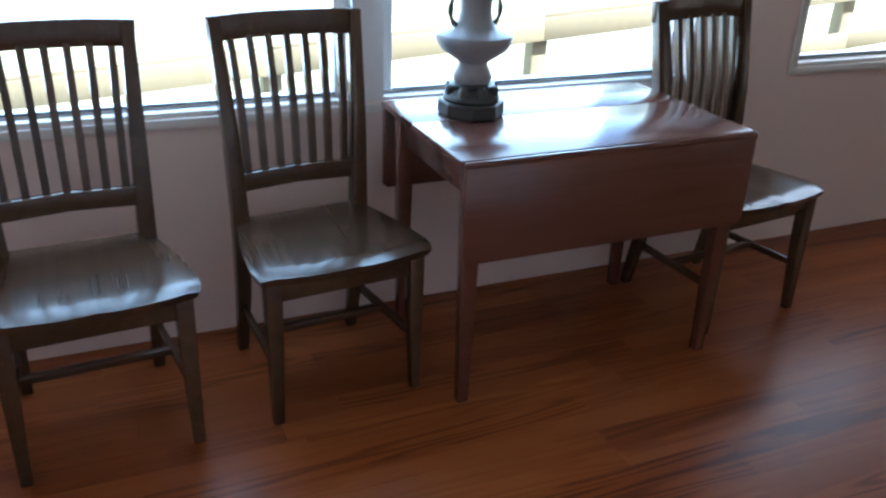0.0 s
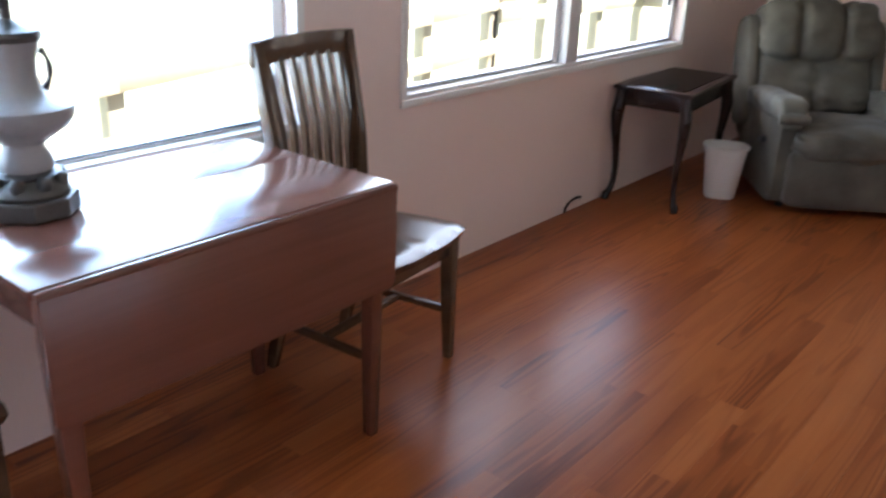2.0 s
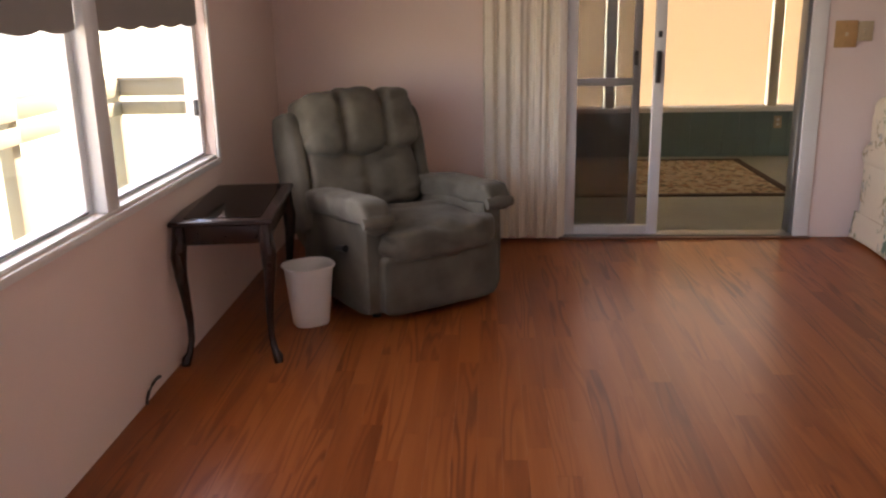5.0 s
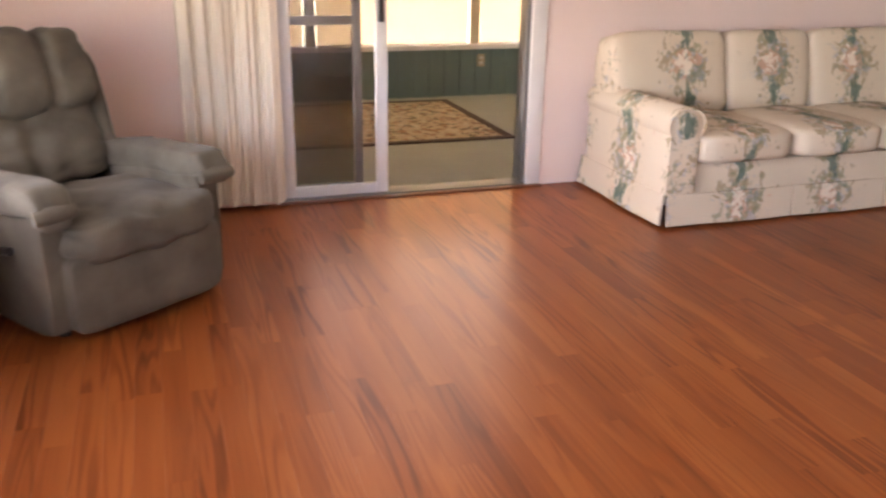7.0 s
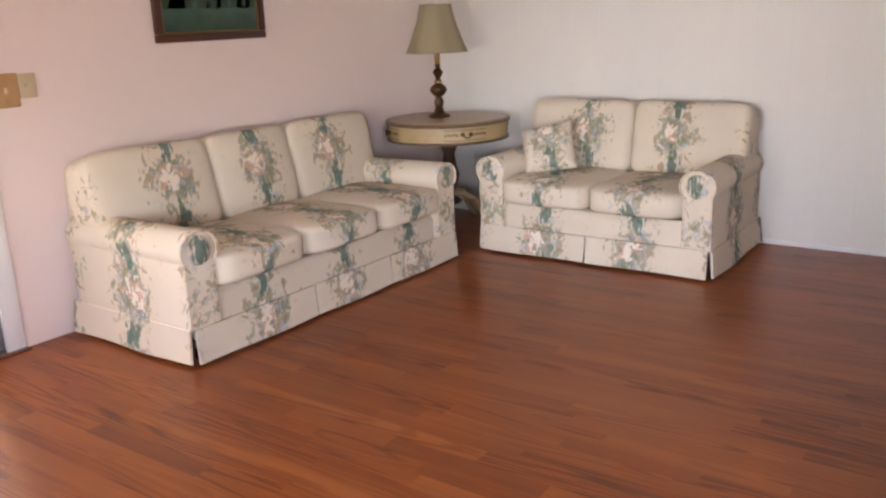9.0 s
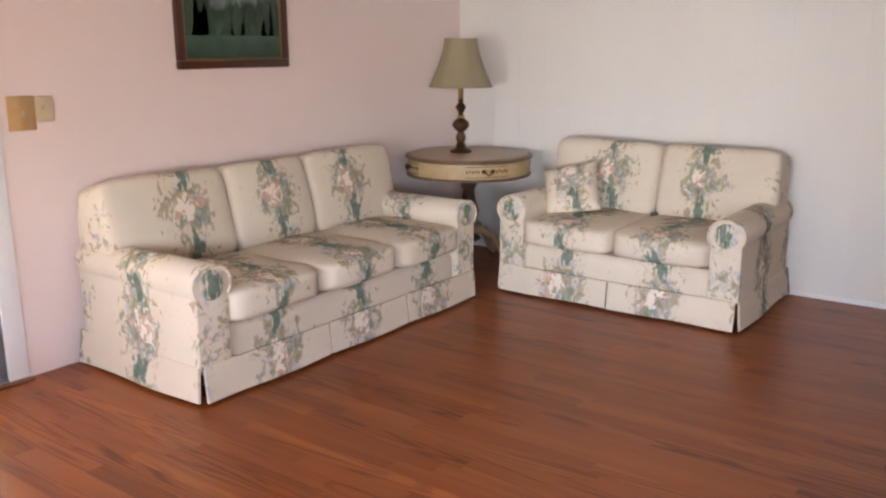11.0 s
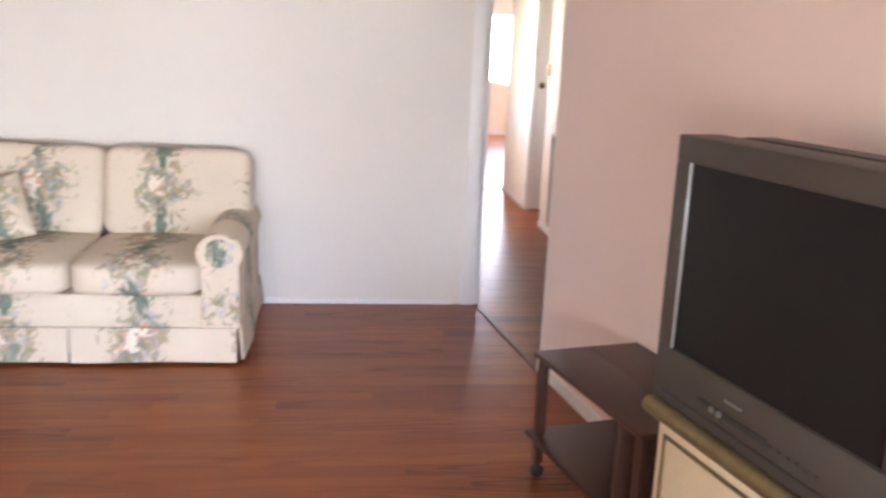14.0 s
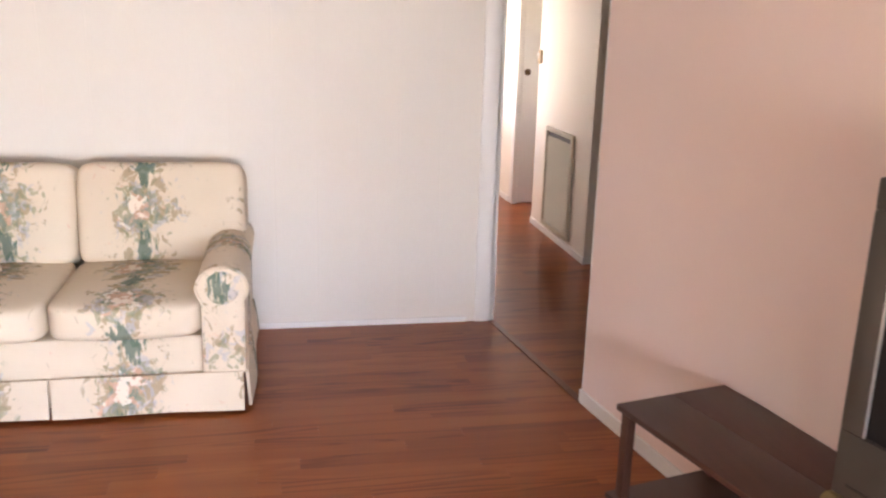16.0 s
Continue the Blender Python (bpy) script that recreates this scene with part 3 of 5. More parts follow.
def sofa(name, m, length, depth, seats, label, splits=None):
    """Local: x along the front, y from the front (0) to the back, z up; x from -length/2."""
    root = empty(name, m, label, "sofa")
    hl = length / 2
    aw = 0.20
    inner0, inner1 = -hl + aw * 0.78, hl - aw * 0.78
    sw = (inner1 - inner0) / seats
    front = floral_mat(name + " floral print front", 0, sw, inner0 + sw / 2)
    side = floral_mat(name + " floral print side", 1, 0.52, 0.40, 0.0, 0.08)
    ax = hl - aw * 0.41
    scroll = floral_mat(name + " floral print scroll", 0, 2 * ax / round(2 * ax / 0.36), ax, 0.0, 0.515)
    part("base_frame", cushion(inner0 - 0.02, inner1 + 0.02, 0.02, depth - 0.02, 0.03, 0.315, 16, (0, 0.004, 0), 7, 1, 0.003), front, root)
    part("back_panel", cushion(-hl + 0.03, hl - 0.03, depth - 0.16, depth - 0.01, 0.06, 0.82, 14, (0, 0.01, 0), 8, 2, 0.004), front, root)
    for i in range(seats):
        x0 = inner0 + i * sw
        part("seat_cushion", cushion(x0 + 0.003, x0 + sw - 0.003, -0.035, depth - 0.26, 0.318, 0.465, 8, (0.003, 0.012, 0.022), 13, i + 3), front, root)
        bx0 = -hl + 0.012 if i == 0 else x0 + 0.002
        bx1 = hl - 0.012 if i == seats - 1 else x0 + sw - 0.002
        bm = cushion(bx0, bx1, -0.12, 0.115, 0.02, 0.475, 9, (0.004, 0.022, 0.004), 13, i + 13)
        moved(bm, pose(0, depth - 0.245, 0.405, -13))
        part("back_cushion", bm, front, root)
    for s in (-1, 1):
        bm = rolled_arm(0.0, depth - 0.05, aw * 0.82, 0.60, 0.088)
        bmesh.ops.translate(bm, verts=bm.verts[:], vec=(s * (hl - aw * 0.41), 0, 0))
        arm = part("arm", bm, side, root)
        disc = lathe([(0.062, 0.0), (0.066, 0.006), (0.05, 0.012), (0.012, 0.014)], 24)
        moved(disc, pose(s * (hl - aw * 0.41), 0.002, 0.512, 90))
        part("scroll_face", disc, scroll, arm)
        welt = bmesh.new()
        pts = [(s * (hl - aw * 0.41) + 0.094 * 1.05 * math.cos(a), -0.004, 0.512 + 0.084 * math.sin(a)) for a in [math.pi * (1.2 - 1.4 * k / 14) for k in range(15)]]
        part("welt", sweep(pts, [0.006] * len(pts), welt, 6), side, arm)
    cuts = [-hl + 0.005] + (splits or [inner0 + sw * k for k in range(1, seats)]) + [hl - 0.005]
    for k, (a, c) in enumerate(zip(cuts, cuts[1:])):
        part("skirt", skirt_panel(a + 0.006, c - 0.006, 0.016, 0.170, -0.010, seed=k), front, root)
    for s in (-1, 1):
        bm = skirt_panel(0.010, depth - 0.02, 0.016, 0.170, -0.006, seed=5)
        moved(bm, Matrix.Translation((s * (hl - 0.0), 0, 0)) @ Matrix.Rotation(radians(90), 4, "Z") @ Matrix.Diagonal((1, s, 1, 1)))
        part("skirt", bm, side, root)
    for sx in (-1, 1):
        for y in (0.07, depth - 0.08):
            part("foot", box(sx * (hl - 0.1) - 0.025, sx * (hl - 0.1) + 0.025, y - 0.025, y + 0.025, 0, 0.05), M_EBONY, root)
    return root


sofa("sofa", pose(4.450, 5.008, 0), 2.0, 0.90, 3, "cream three-seat sofa with a floral print and skirt", [-0.247, 0.35])
sofa("loveseat", pose(5.672, 4.238, 0, 0, 0, -90), 1.46, 0.925, 2, "cream two-seat sofa with a floral print and skirt")["category"] = "sofa"

pillow_mat = floral_mat("pillow floral print", 0, 0.36, 0.02, 0.0, -0.09)
bm = bmesh.new()
bmesh.ops.create_cube(bm, size=2)
bmesh.ops.subdivide_edges(bm, edges=bm.edges[:], cuts=13, use_grid_fill=True)
for v in bm.verts:
    u, w_, s_ = v.co.x, v.co.z, v.co.y
    sag = 1 - 0.05 * (1 - u * u) * (abs(w_) ** 3) - 0.05 * (1 - w_ * w_) * (abs(u) ** 3)
    v.co = Vector((0.168 * u * sag, 0.066 * s_ * ((1 - u ** 4) * (1 - w_ ** 4)) ** 0.6 + 0.004 * s_, 0.168 * w_ * sag))
ob = obj("throw_pillow", bm, pillow_mat, smooth=True)
ob.matrix_world = pose(6.04, 4.68, 0.605, -34, -13, -72)
tagged(ob, "cream floral throw pillow leaning on the loveseat back", "pillow")


# ---------------- recliner ----------------
def creased(b, seed, depth):
    """Soft wrinkles across a stuffed form."""
    b.normal_update()
    o = Vector((seed * 4.1, seed * 2.3, seed * 1.7))
    for v in b.verts:
        p = Vector((v.co.x * 7, v.co.y * 7, v.co.z * 13)) + o
        v.co -= v.normal * depth * (1 - abs(noise.noise(p)) * 3.0)


def recliner(m):
    """Local: faces -y, origin on the floor in the middle."""
    root = empty("recliner", m, "grey-green velour recliner chair with a channelled back", "recliner")
    part("base", cushion(-0.31, 0.31, -0.36, 0.33, 0.022, 0.30, 14, (0, 0, 0), 7, 2, 0.004), M_RECL, root)
    part("footrest_panel", cushion(-0.315, 0.315, -0.435, -0.33, 0.032, 0.325, 9, (0, 0.018, 0), 9, 31, 0.006), M_RECL, root)
    seat = cushion(-0.305, 0.305, -0.475, 0.22, 0.275, 0.440, 6.5, (0.0, 0.014, 0.018), 22, 5, 0.012)
    for v in seat.verts:     # sags towards the back
        v.co.z -= 0.035 * max(0.0, v.co.y + 0.40) / 0.62
    creased(seat, 3, 0.010)
    part("seat_cushion", seat, M_RECL, root)
    for s in (-1, 1):
        bm = cushion(s * 0.318 - 0.058, s * 0.318 + 0.058, -0.375, 0.30, 0.03, 0.485, 12, (0.008, 0, 0), 8, 7 + s, 0.004)
        arm = part("arm", bm, M_RECL, root)
        pad = cushion(s * 0.330 - 0.076, s * 0.330 + 0.076, -0.425, 0.27, 0.470, 0.580, 6, (0.003, 0.006, 0.010), 18, 11 + s, 0.008)
        for v in pad.verts:
            v.co.z -= 0.05 * (v.co.y + 0.425) / 0.70 + 0.075 * max(0.0, (-v.co.y - 0.365) / 0.07) ** 2
            v.co.x -= s * 0.014 * max(0.0, v.co.y) / 0.27
        creased(pad, 8 + s, 0.006)
        part("arm_pad", pad, M_RECL, arm)
        roll = sweep([(s * 0.330 - 0.070, -0.405, 0.478), (s * 0.330 - 0.03, -0.412, 0.482), (s * 0.330 + 0.03, -0.412, 0.482), (s * 0.330 + 0.070, -0.405, 0.478)], [0.026, 0.031, 0.031, 0.026], sides=14)
        part("arm_front_roll", roll, M_RECL, arm)
    rake = pose(-0.045, 0.235, 0.41, -17)
    part("back_frame", moved(cushion(-0.345, 0.345, 0.03, 0.19, -0.20, 0.535, 7, (0, 0.01, 0), 9, 3, 0.006), rake), M_RECL, root)
    for s in (-1, 1):
        part("back_wing", moved(cushion(s * 0.34 - 0.042, s * 0.34 + 0.042, -0.07, 0.17, -0.10, 0.50, 5, (0.01, 0.01, 0), 9, 17 + s, 0.008), rake), M_RECL, root)
    low = cushion(-0.30, 0.30, -0.10, 0.08, -0.03, 0.32, 8, (0.0, 0.012, 0.004), 24, 41, 0.014)
    creased(low, 5, 0.010)
    for v in low.verts:      # shallow middle tuck
        if v.co.y < 0:
            v.co.y += 0.022 * math.exp(-(v.co.x / 0.035) ** 2)
    part("lower_back_pad", moved(low, rake), M_RECL, root)
    head = cushion(-0.315, 0.315, -0.165, 0.12, 0.25, 0.575, 5.5, (0.0, 0.015, 0.012), 34, 51, 0.008)
    for v in head.verts:     # two stitched channels part the pad in three
        dip = math.exp(-((abs(v.co.x) - 0.115) / 0.022) ** 2)
        if v.co.y < 0.05:
            v.co.y += 0.034 * dip * min(1.0, (0.05 - v.co.y) / 0.12)
        v.co.z -= 0.012 * dip * (1 if v.co.z > 0.42 else -0.6)
    creased(head, 2, 0.006)
    part("headrest_pad", moved(head, rake), M_RECL, root)
    for x in (-0.28, 0.28):
        for y in (-0.28, 0.28):
            part("foot", lathe([(0.022, 0), (0.022, 0.04)], 12, at=(x, y, 0)), M_BLACK, root)
    lever = sweep([(-0.37, -0.12, 0.30), (-0.392, -0.12, 0.31), (-0.395, -0.22, 0.33)], [0.012, 0.012, 0.016], sides=8)
    part("lever", lever, M_BLACK, root, "dark side lever")
    return root


recliner(pose(0.813, 4.934, 0, 0, 0, 36))


# ---------------- dining chairs ----------------
def dining_chair(m):
    """Local: faces +x, origin on the floor under the middle of the seat."""
    root = empty("dining_chair", m, "dark walnut dining chair with a slatted back", "chair", "dining chairs by the window")
    # saddle seat: bowed front edge, sides drawn in to the back, shallow hollow on top
    b = bmesh.new()
    nu, nv = 16, 14
    top_v, low_v = [], []
    for jv in range(nv + 1):
        v_ = jv / nv
        half = 0.190 + 0.060 * math.sin(v_ * math.pi * 0.5)
        rt, rl = [], []
        for iu in range(nu + 1):
            u_ = 2 * iu / nu - 1
            side = half * (1 - 0.05 * max(0.0, (v_ - 0.86) / 0.14) ** 2)
            x_ = -0.20 + 0.385 * v_ + 0.030 * (1 - u_ * u_) * v_ ** 3
            hollow = 0.006 * (1 - u_ * u_) * math.sin(math.pi * min(1.0, v_ * 0.95)) - 0.004 * math.exp(-(u_ / 0.12) ** 2) * v_
            edge = 0.006 * (max(abs(u_) - 0.9, 0) / 0.1) ** 2 + 0.008 * (max(v_ - 0.9, 0) / 0.1) ** 2
            rt.append(b.verts.new((x_, u_ * side, 0.457 - hollow - edge)))
            rl.append(b.verts.new((x_ - 0.008 * v_, u_ * (side - 0.008), 0.425)))
        top_v.append(rt)
        low_v.append(rl)
    for jv in range(nv):
        for iu in range(nu):
            b.faces.new((top_v[jv][iu], top_v[jv][iu + 1], top_v[jv + 1][iu + 1], top_v[jv + 1][iu]))
            b.faces.new((low_v[jv][iu], low_v[jv + 1][iu], low_v[jv + 1][iu + 1], low_v[jv][iu + 1]))
        for e_ in (0, nu):
            b.faces.new((top_v[jv][e_], top_v[jv + 1][e_], low_v[jv + 1][e_], low_v[jv][e_]))
    for e_ in (0, nv):
        for iu in range(nu):
            b.faces.new((top_v[e_][iu], top_v[e_][iu + 1], low_v[e_][iu + 1], low_v[e_][iu]))
    part("seat", b, M_CHAIR, root)
    for s in (-1, 1):
        part("leg", sweep([(0.150, s * 0.202, 0.425), (0.152, s * 0.203, 0.25), (0.160, s * 0.206, 0.0)], [0.022, 0.020, 0.014], bevel=0.003), M_CHAIR, root)
        pts = [(-0.255, s * 0.180, 0.0), (-0.205, s * 0.180, 0.22), (-0.185, s * 0.180, 0.44), (-0.202, s * 0.187, 0.70), (-0.258, s * 0.200, 1.008)]
        part("back_post", sweep(pts, [0.015, 0.020, 0.023, 0.020, 0.017], bevel=0.003), M_CHAIR, root)
        part("side_apron", sweep([(-0.18, s * 0.183, 0.395), (0.145, s * 0.200, 0.395)], [(0.030, 0.010)] * 2, bevel=0.002), M_CHAIR, root)
        part("side_stretcher", sweep([(-0.214, s * 0.181, 0.17), (0.154, s * 0.203, 0.17)], [(0.012, 0.008)] * 2, bevel=0.002), M_CHAIR, root)
    part("front_apron", box(0.142, 0.162, -0.19, 0.19, 0.365, 0.425, 0.002), M_CHAIR, root)
    part("back_apron", box(-0.195, -0.175, -0.17, 0.17, 0.365, 0.425, 0.002), M_CHAIR, root)
    part("cross_stretcher", box(-0.05, -0.025, -0.19, 0.19, 0.16, 0.18, 0.003), M_CHAIR, root)
    top = sweep([(-0.254, -0.219, 0.978), (-0.265, -0.10, 0.983), (-0.268, 0, 0.984), (-0.265, 0.10, 0.983), (-0.254, 0.219, 0.978)], [(0.034, 0.011)] * 5, bevel=0.003)
    part("top_rail", top, M_CHAIR, root)
    low = sweep([(-0.195, -0.18, 0.565), (-0.204, 0, 0.57), (-0.195, 0.18, 0.565)], [(0.026, 0.011)] * 3, bevel=0.003)
    part("lower_rail", low, M_CHAIR, root)
    for k in range(7):
        y = (k - 3) * 0.048
        part("slat", sweep([(-0.202, y, 0.58), (-0.216, y * 1.03, 0.76), (-0.261, y * 1.09, 0.96)], [(0.009, 0.0095)] * 3), M_CHAIR, root)
    return root


chair = dining_chair(pose(0.391, 0.449, 0, 0, 0, 5.5))
copy_thing(chair, pose(0.430, -0.168, 0, 0, 0, 4))
copy_thing(chair, pose(0.390, 1.868, 0, 0, 0, 7))

# ---------------- drop-leaf table ----------------
table = empty("drop_leaf_table", pose(0, 0, 0), "cherry drop-leaf table with both leaves hanging down", "table")
TX0, TX1, TY0, TY1, TZ = 0.108, 0.684, 0.716, 1.632, 0.737
part("tabletop", box(TX0 + 0.002, 0.3435, TY0, TY1, TZ - 0.02, TZ, 0.004, 2), M_TABLE, table)
part("tabletop", box(0.3455, TX1, TY0, TY1, TZ - 0.02, TZ, 0.004, 2), M_TABLE, table)
for x0, x1 in ((TX1 + 0.001, TX1 + 0.02), (TX0 - 0.018, TX0 + 0.001)):
    out = [(TY0 + 0.006, TZ - 0.012), (TY0 + 0.006, 0.47), (TY0 + 0.02, 0.458), (TY1 - 0.02, 0.458), (TY1 - 0.004, 0.474), (TY1 - 0.004, TZ - 0.012)]
    b = prism(out, x1 - x0, 0.003, 2)
    bmesh.ops.transform(b, matrix=Matrix(((0, 0, 1, x0), (1, 0, 0, 0), (0, 1, 0, 0), (0, 0, 0, 1))), verts=b.verts[:])
    leaf = part("drop_leaf", b, M_TABLE, table)
    rod = sweep([((x0 + x1) / 2, TY0 + 0.004, TZ - 0.011), ((x0 + x1) / 2, TY1 - 0.004, TZ - 0.011)], [0.0105, 0.0105], sides=14)
    part("rule_joint", rod, M_TABLE, leaf)
for x in (0.16, 0.645):
    for y in (0.768, 1.600):
        part("leg", sweep([(x, y, TZ - 0.02), (x, y, 0.60), (x, y, 0.0)], [0.024, 0.024, 0.016], bevel=0.004), M_TABLE, table)
for y in (0.768, 1.600):
    part("end_apron", box(0.18, 0.625, y - 0.01, y + 0.01, 0.62, TZ - 0.021, 0.002), M_TABLE, table)
for x in (0.16, 0.645):
    part("long_apron", box(x - 0.01, x + 0.01, 0.79, 1.58, 0.62, TZ - 0.021, 0.002), M_TABLE, table)

# ---------------- urn on the table ----------------
urn = empty("porcelain_urn", pose(0.300, 0.918, TZ), "pale porcelain urn lamp base on a dark bronze foot", "urn")
oct_out = [(0.096 * math.cos(math.pi * (k + 0.5) / 4), 0.096 * math.sin(math.pi * (k + 0.5) / 4)) for k in range(8)]
part("plinth", prism(oct_out, 0.042, 0.006, 2), M_URN_BASE, urn, "dark eight-sided plinth", False)
part("foot_ring", lathe([(0.078, 0.042), (0.082, 0.05), (0.078, 0.062), (0.062, 0.072), (0.058, 0.08), (0.066, 0.088), (0.05, 0.095)], 36), M_URN_BASE, urn)
for k in range(8):
    a = 2 * math.pi * k / 8
    part("foot_leaf", cushion(0.066 * math.cos(a) - 0.014, 0.066 * math.cos(a) + 0.014, 0.066 * math.sin(a) - 0.014, 0.066 * math.sin(a) + 0.014, 0.055, 0.09, 3, (0, 0, 0), 3, k, 0), M_URN_BASE, urn)
part("body", lathe([(0.05, 0.093), (0.056, 0.105), (0.052, 0.125), (0.042, 0.143), (0.043, 0.152), (0.058, 0.163), (0.092, 0.186), (0.105, 0.205), (0.109, 0.221), (0.107, 0.229), (0.092, 0.237), (0.066, 0.243), (0.05, 0.262), (0.044, 0.29), (0.046, 0.32), (0.055, 0.345), (0.058, 0.36)], 48), M_URN, urn, "pale glazed bowl and neck")
part("rim", lathe([(0.058, 0.358), (0.064, 0.368), (0.06, 0.378), (0.03, 0.386), (0.012, 0.40), (0.012, 0.47)], 36), M_URN_BASE, urn)
for s in (-1, 1):
    pts = []
    for k in range(11):
        a = math.pi * (-0.42 + 0.92 * k / 10)
        pts.append((0.0, s * (0.046 + 0.030 * math.cos(a)), 0.295 + 0.045 * math.sin(a)))
    part("handle", sweep(pts, [0.0065 + 0.002 * math.sin(k * 1.7) for k in range(11)], sides=8), M_URN_BASE, urn)

# ---------------- end table ----------------
et = empty("end_table", pose(0.198, 4.335, 0, 0, 0, 6), "near-black end table with curved cabriole legs", "table")
EW, EL, EZ = 0.200, 0.372, 0.597
part("tabletop", box(-EW, EW, -EL, EL, EZ - 0.022, EZ, 0.008, 3), M_EBONY, et)
part("top_inset", box(-EW + 0.05, EW - 0.05, -EL + 0.05, EL - 0.05, EZ, EZ + 0.003), glass_mat("dark glass", (0.25, 0.25, 0.26)), et, "dark glass inset", False)
for s in (-1, 1):
    part("side_apron", box(-EW + 0.05, EW - 0.05, s * (EL - 0.035) - 0.01, s * (EL - 0.035) + 0.01, EZ - 0.10, EZ - 0.022, 0.003), M_EBONY, et)
    part("long_apron", box(s * (EW - 0.035) - 0.01, s * (EW - 0.035) + 0.01, -EL + 0.05, EL - 0.05, EZ - 0.10, EZ - 0.022, 0.003), M_EBONY, et)
for sx in (-1, 1):
    for sy in (-1, 1):
        prof = [(0.0, 0.573, 0.027), (0.004, 0.50, 0.03), (0.012, 0.45, 0.031), (0.010, 0.38, 0.025), (0.0, 0.28, 0.019), (-0.008, 0.18, 0.015), (-0.006, 0.10, 0.013), (0.006, 0.05, 0.014), (0.022, 0.025, 0.021), (0.026, 0.0, 0.018)]
        pts = [(sx * (EW - 0.035 + o * 0.8), sy * (EL - 0.035 + o * 0.8), z) for o, z, _ in prof]
        part("leg", sweep(pts, [w for *_, w in prof], sides=10), M_EBONY, et)

# ---------------- waste basket ----------------
basket = empty("waste_basket", pose(0.462, 4.455, 0, 0, 0, 30), "white plastic waste basket beside the recliner", "basket")


def oval(z, rx, ry, n=36):
    rx, ry = rx * 0.87, ry * 0.95
    return [(rx * math.copysign(abs(math.cos(2 * math.pi * i / n)) ** 0.75, math.cos(2 * math.pi * i / n)), ry * math.copysign(abs(math.sin(2 * math.pi * i / n)) ** 0.75, math.sin(2 * math.pi * i / n)), z) for i in range(n)]


b = bmesh.new()
levels = [oval(0.0, 0.088, 0.068), oval(0.006, 0.092, 0.072), oval(0.265, 0.122, 0.098), oval(0.268, 0.13, 0.106), oval(0.276, 0.131, 0.107), oval(0.279, 0.127, 0.103), oval(0.262, 0.117, 0.093), oval(0.010, 0.088, 0.068)]
rings = [[b.verts.new(p) for p in lv] for lv in levels]
for a, c in zip(rings, rings[1:]):
    for i in range(36):
        b.faces.new((a[i], a[(i + 1) % 36], c[(i + 1) % 36], c[i]))
b.faces.new(rings[0][::-1])
b.faces.new(rings[-1])
part("body", b, M_WHITE_PLASTIC, basket)
pts = oval(0.276, 0.131, 0.107)
part("rolled_rim", sweep(pts + pts[:1], [0.0045] * 37, sides=8), M_WHITE_PLASTIC, basket)

# ---------------- cable end at the wall ----------------
pts = [(0.03, 3.60, 0.006), (0.032, 3.602, 0.025), (0.034, 3.62, 0.046), (0.036, 3.655, 0.06), (0.034, 3.70, 0.062), (0.03, 3.74, 0.052)]
ob = obj("cable", sweep(pts, [0.006, 0.006, 0.006, 0.006, 0.006, 0.007], sides=8), M_CABLE, smooth=True)
tagged(ob, "short dark cable end curling from the wall base", "cable")

# ---------------- drum table and lamp ----------------
DC = (6.085, 5.485)
drum = empty("drum_table", pose(DC[0], DC[1], 0, 0, 0, 0), "round antiqued cream drum table on a pedestal", "table")
R = 0.425
part("tabletop", lathe([(0.0001, 0.742), (R - 0.02, 0.742), (R, 0.747), (R + 0.004, 0.757), (R, 0.766), (R - 0.012, 0.769), (0.0001, 0.769)], 64), M_DRUM_RIM, drum, "worn brown edge band")
part("top_inlay", lathe([(R - 0.025, 0.7695), (R - 0.025, 0.7725), (0.0001, 0.7725)], 64), M_DRUM_TOP, drum, "worn tan top", False)
part("apron", lathe([(R - 0.03, 0.635), (R - 0.022, 0.64), (R - 0.022, 0.742), (R - 0.03, 0.742)], 64), M_DRUM, drum)
part("lower_moulding", lathe([(R - 0.022, 0.628), (R - 0.008, 0.632), (R - 0.006, 0.642), (R - 0.02, 0.648)], 64), M_DRUM_RIM, drum)


def arc_plate(r, a0, a1, z0, z1, t, n=14, bm=None):
    b = bmesh.new()
    vs = []
    for i in range(n + 1):
        a = a0 + (a1 - a0) * i / n
        c, s = math.cos(a), math.sin(a)
        vs.append([b.verts.new((rr * c, rr * s, z)) for rr, z in ((r, z0), (r + t, z0), (r + t, z1), (r, z1))])
    for p, q in zip(vs, vs[1:]):
        for k in range(4):
            b.faces.new((p[k], p[(k + 1) % 4], q[(k + 1) % 4], q[k]))
    b.faces.new(vs[0])
    b.faces.new(vs[-1][::-1])
    return merge(bm, b)


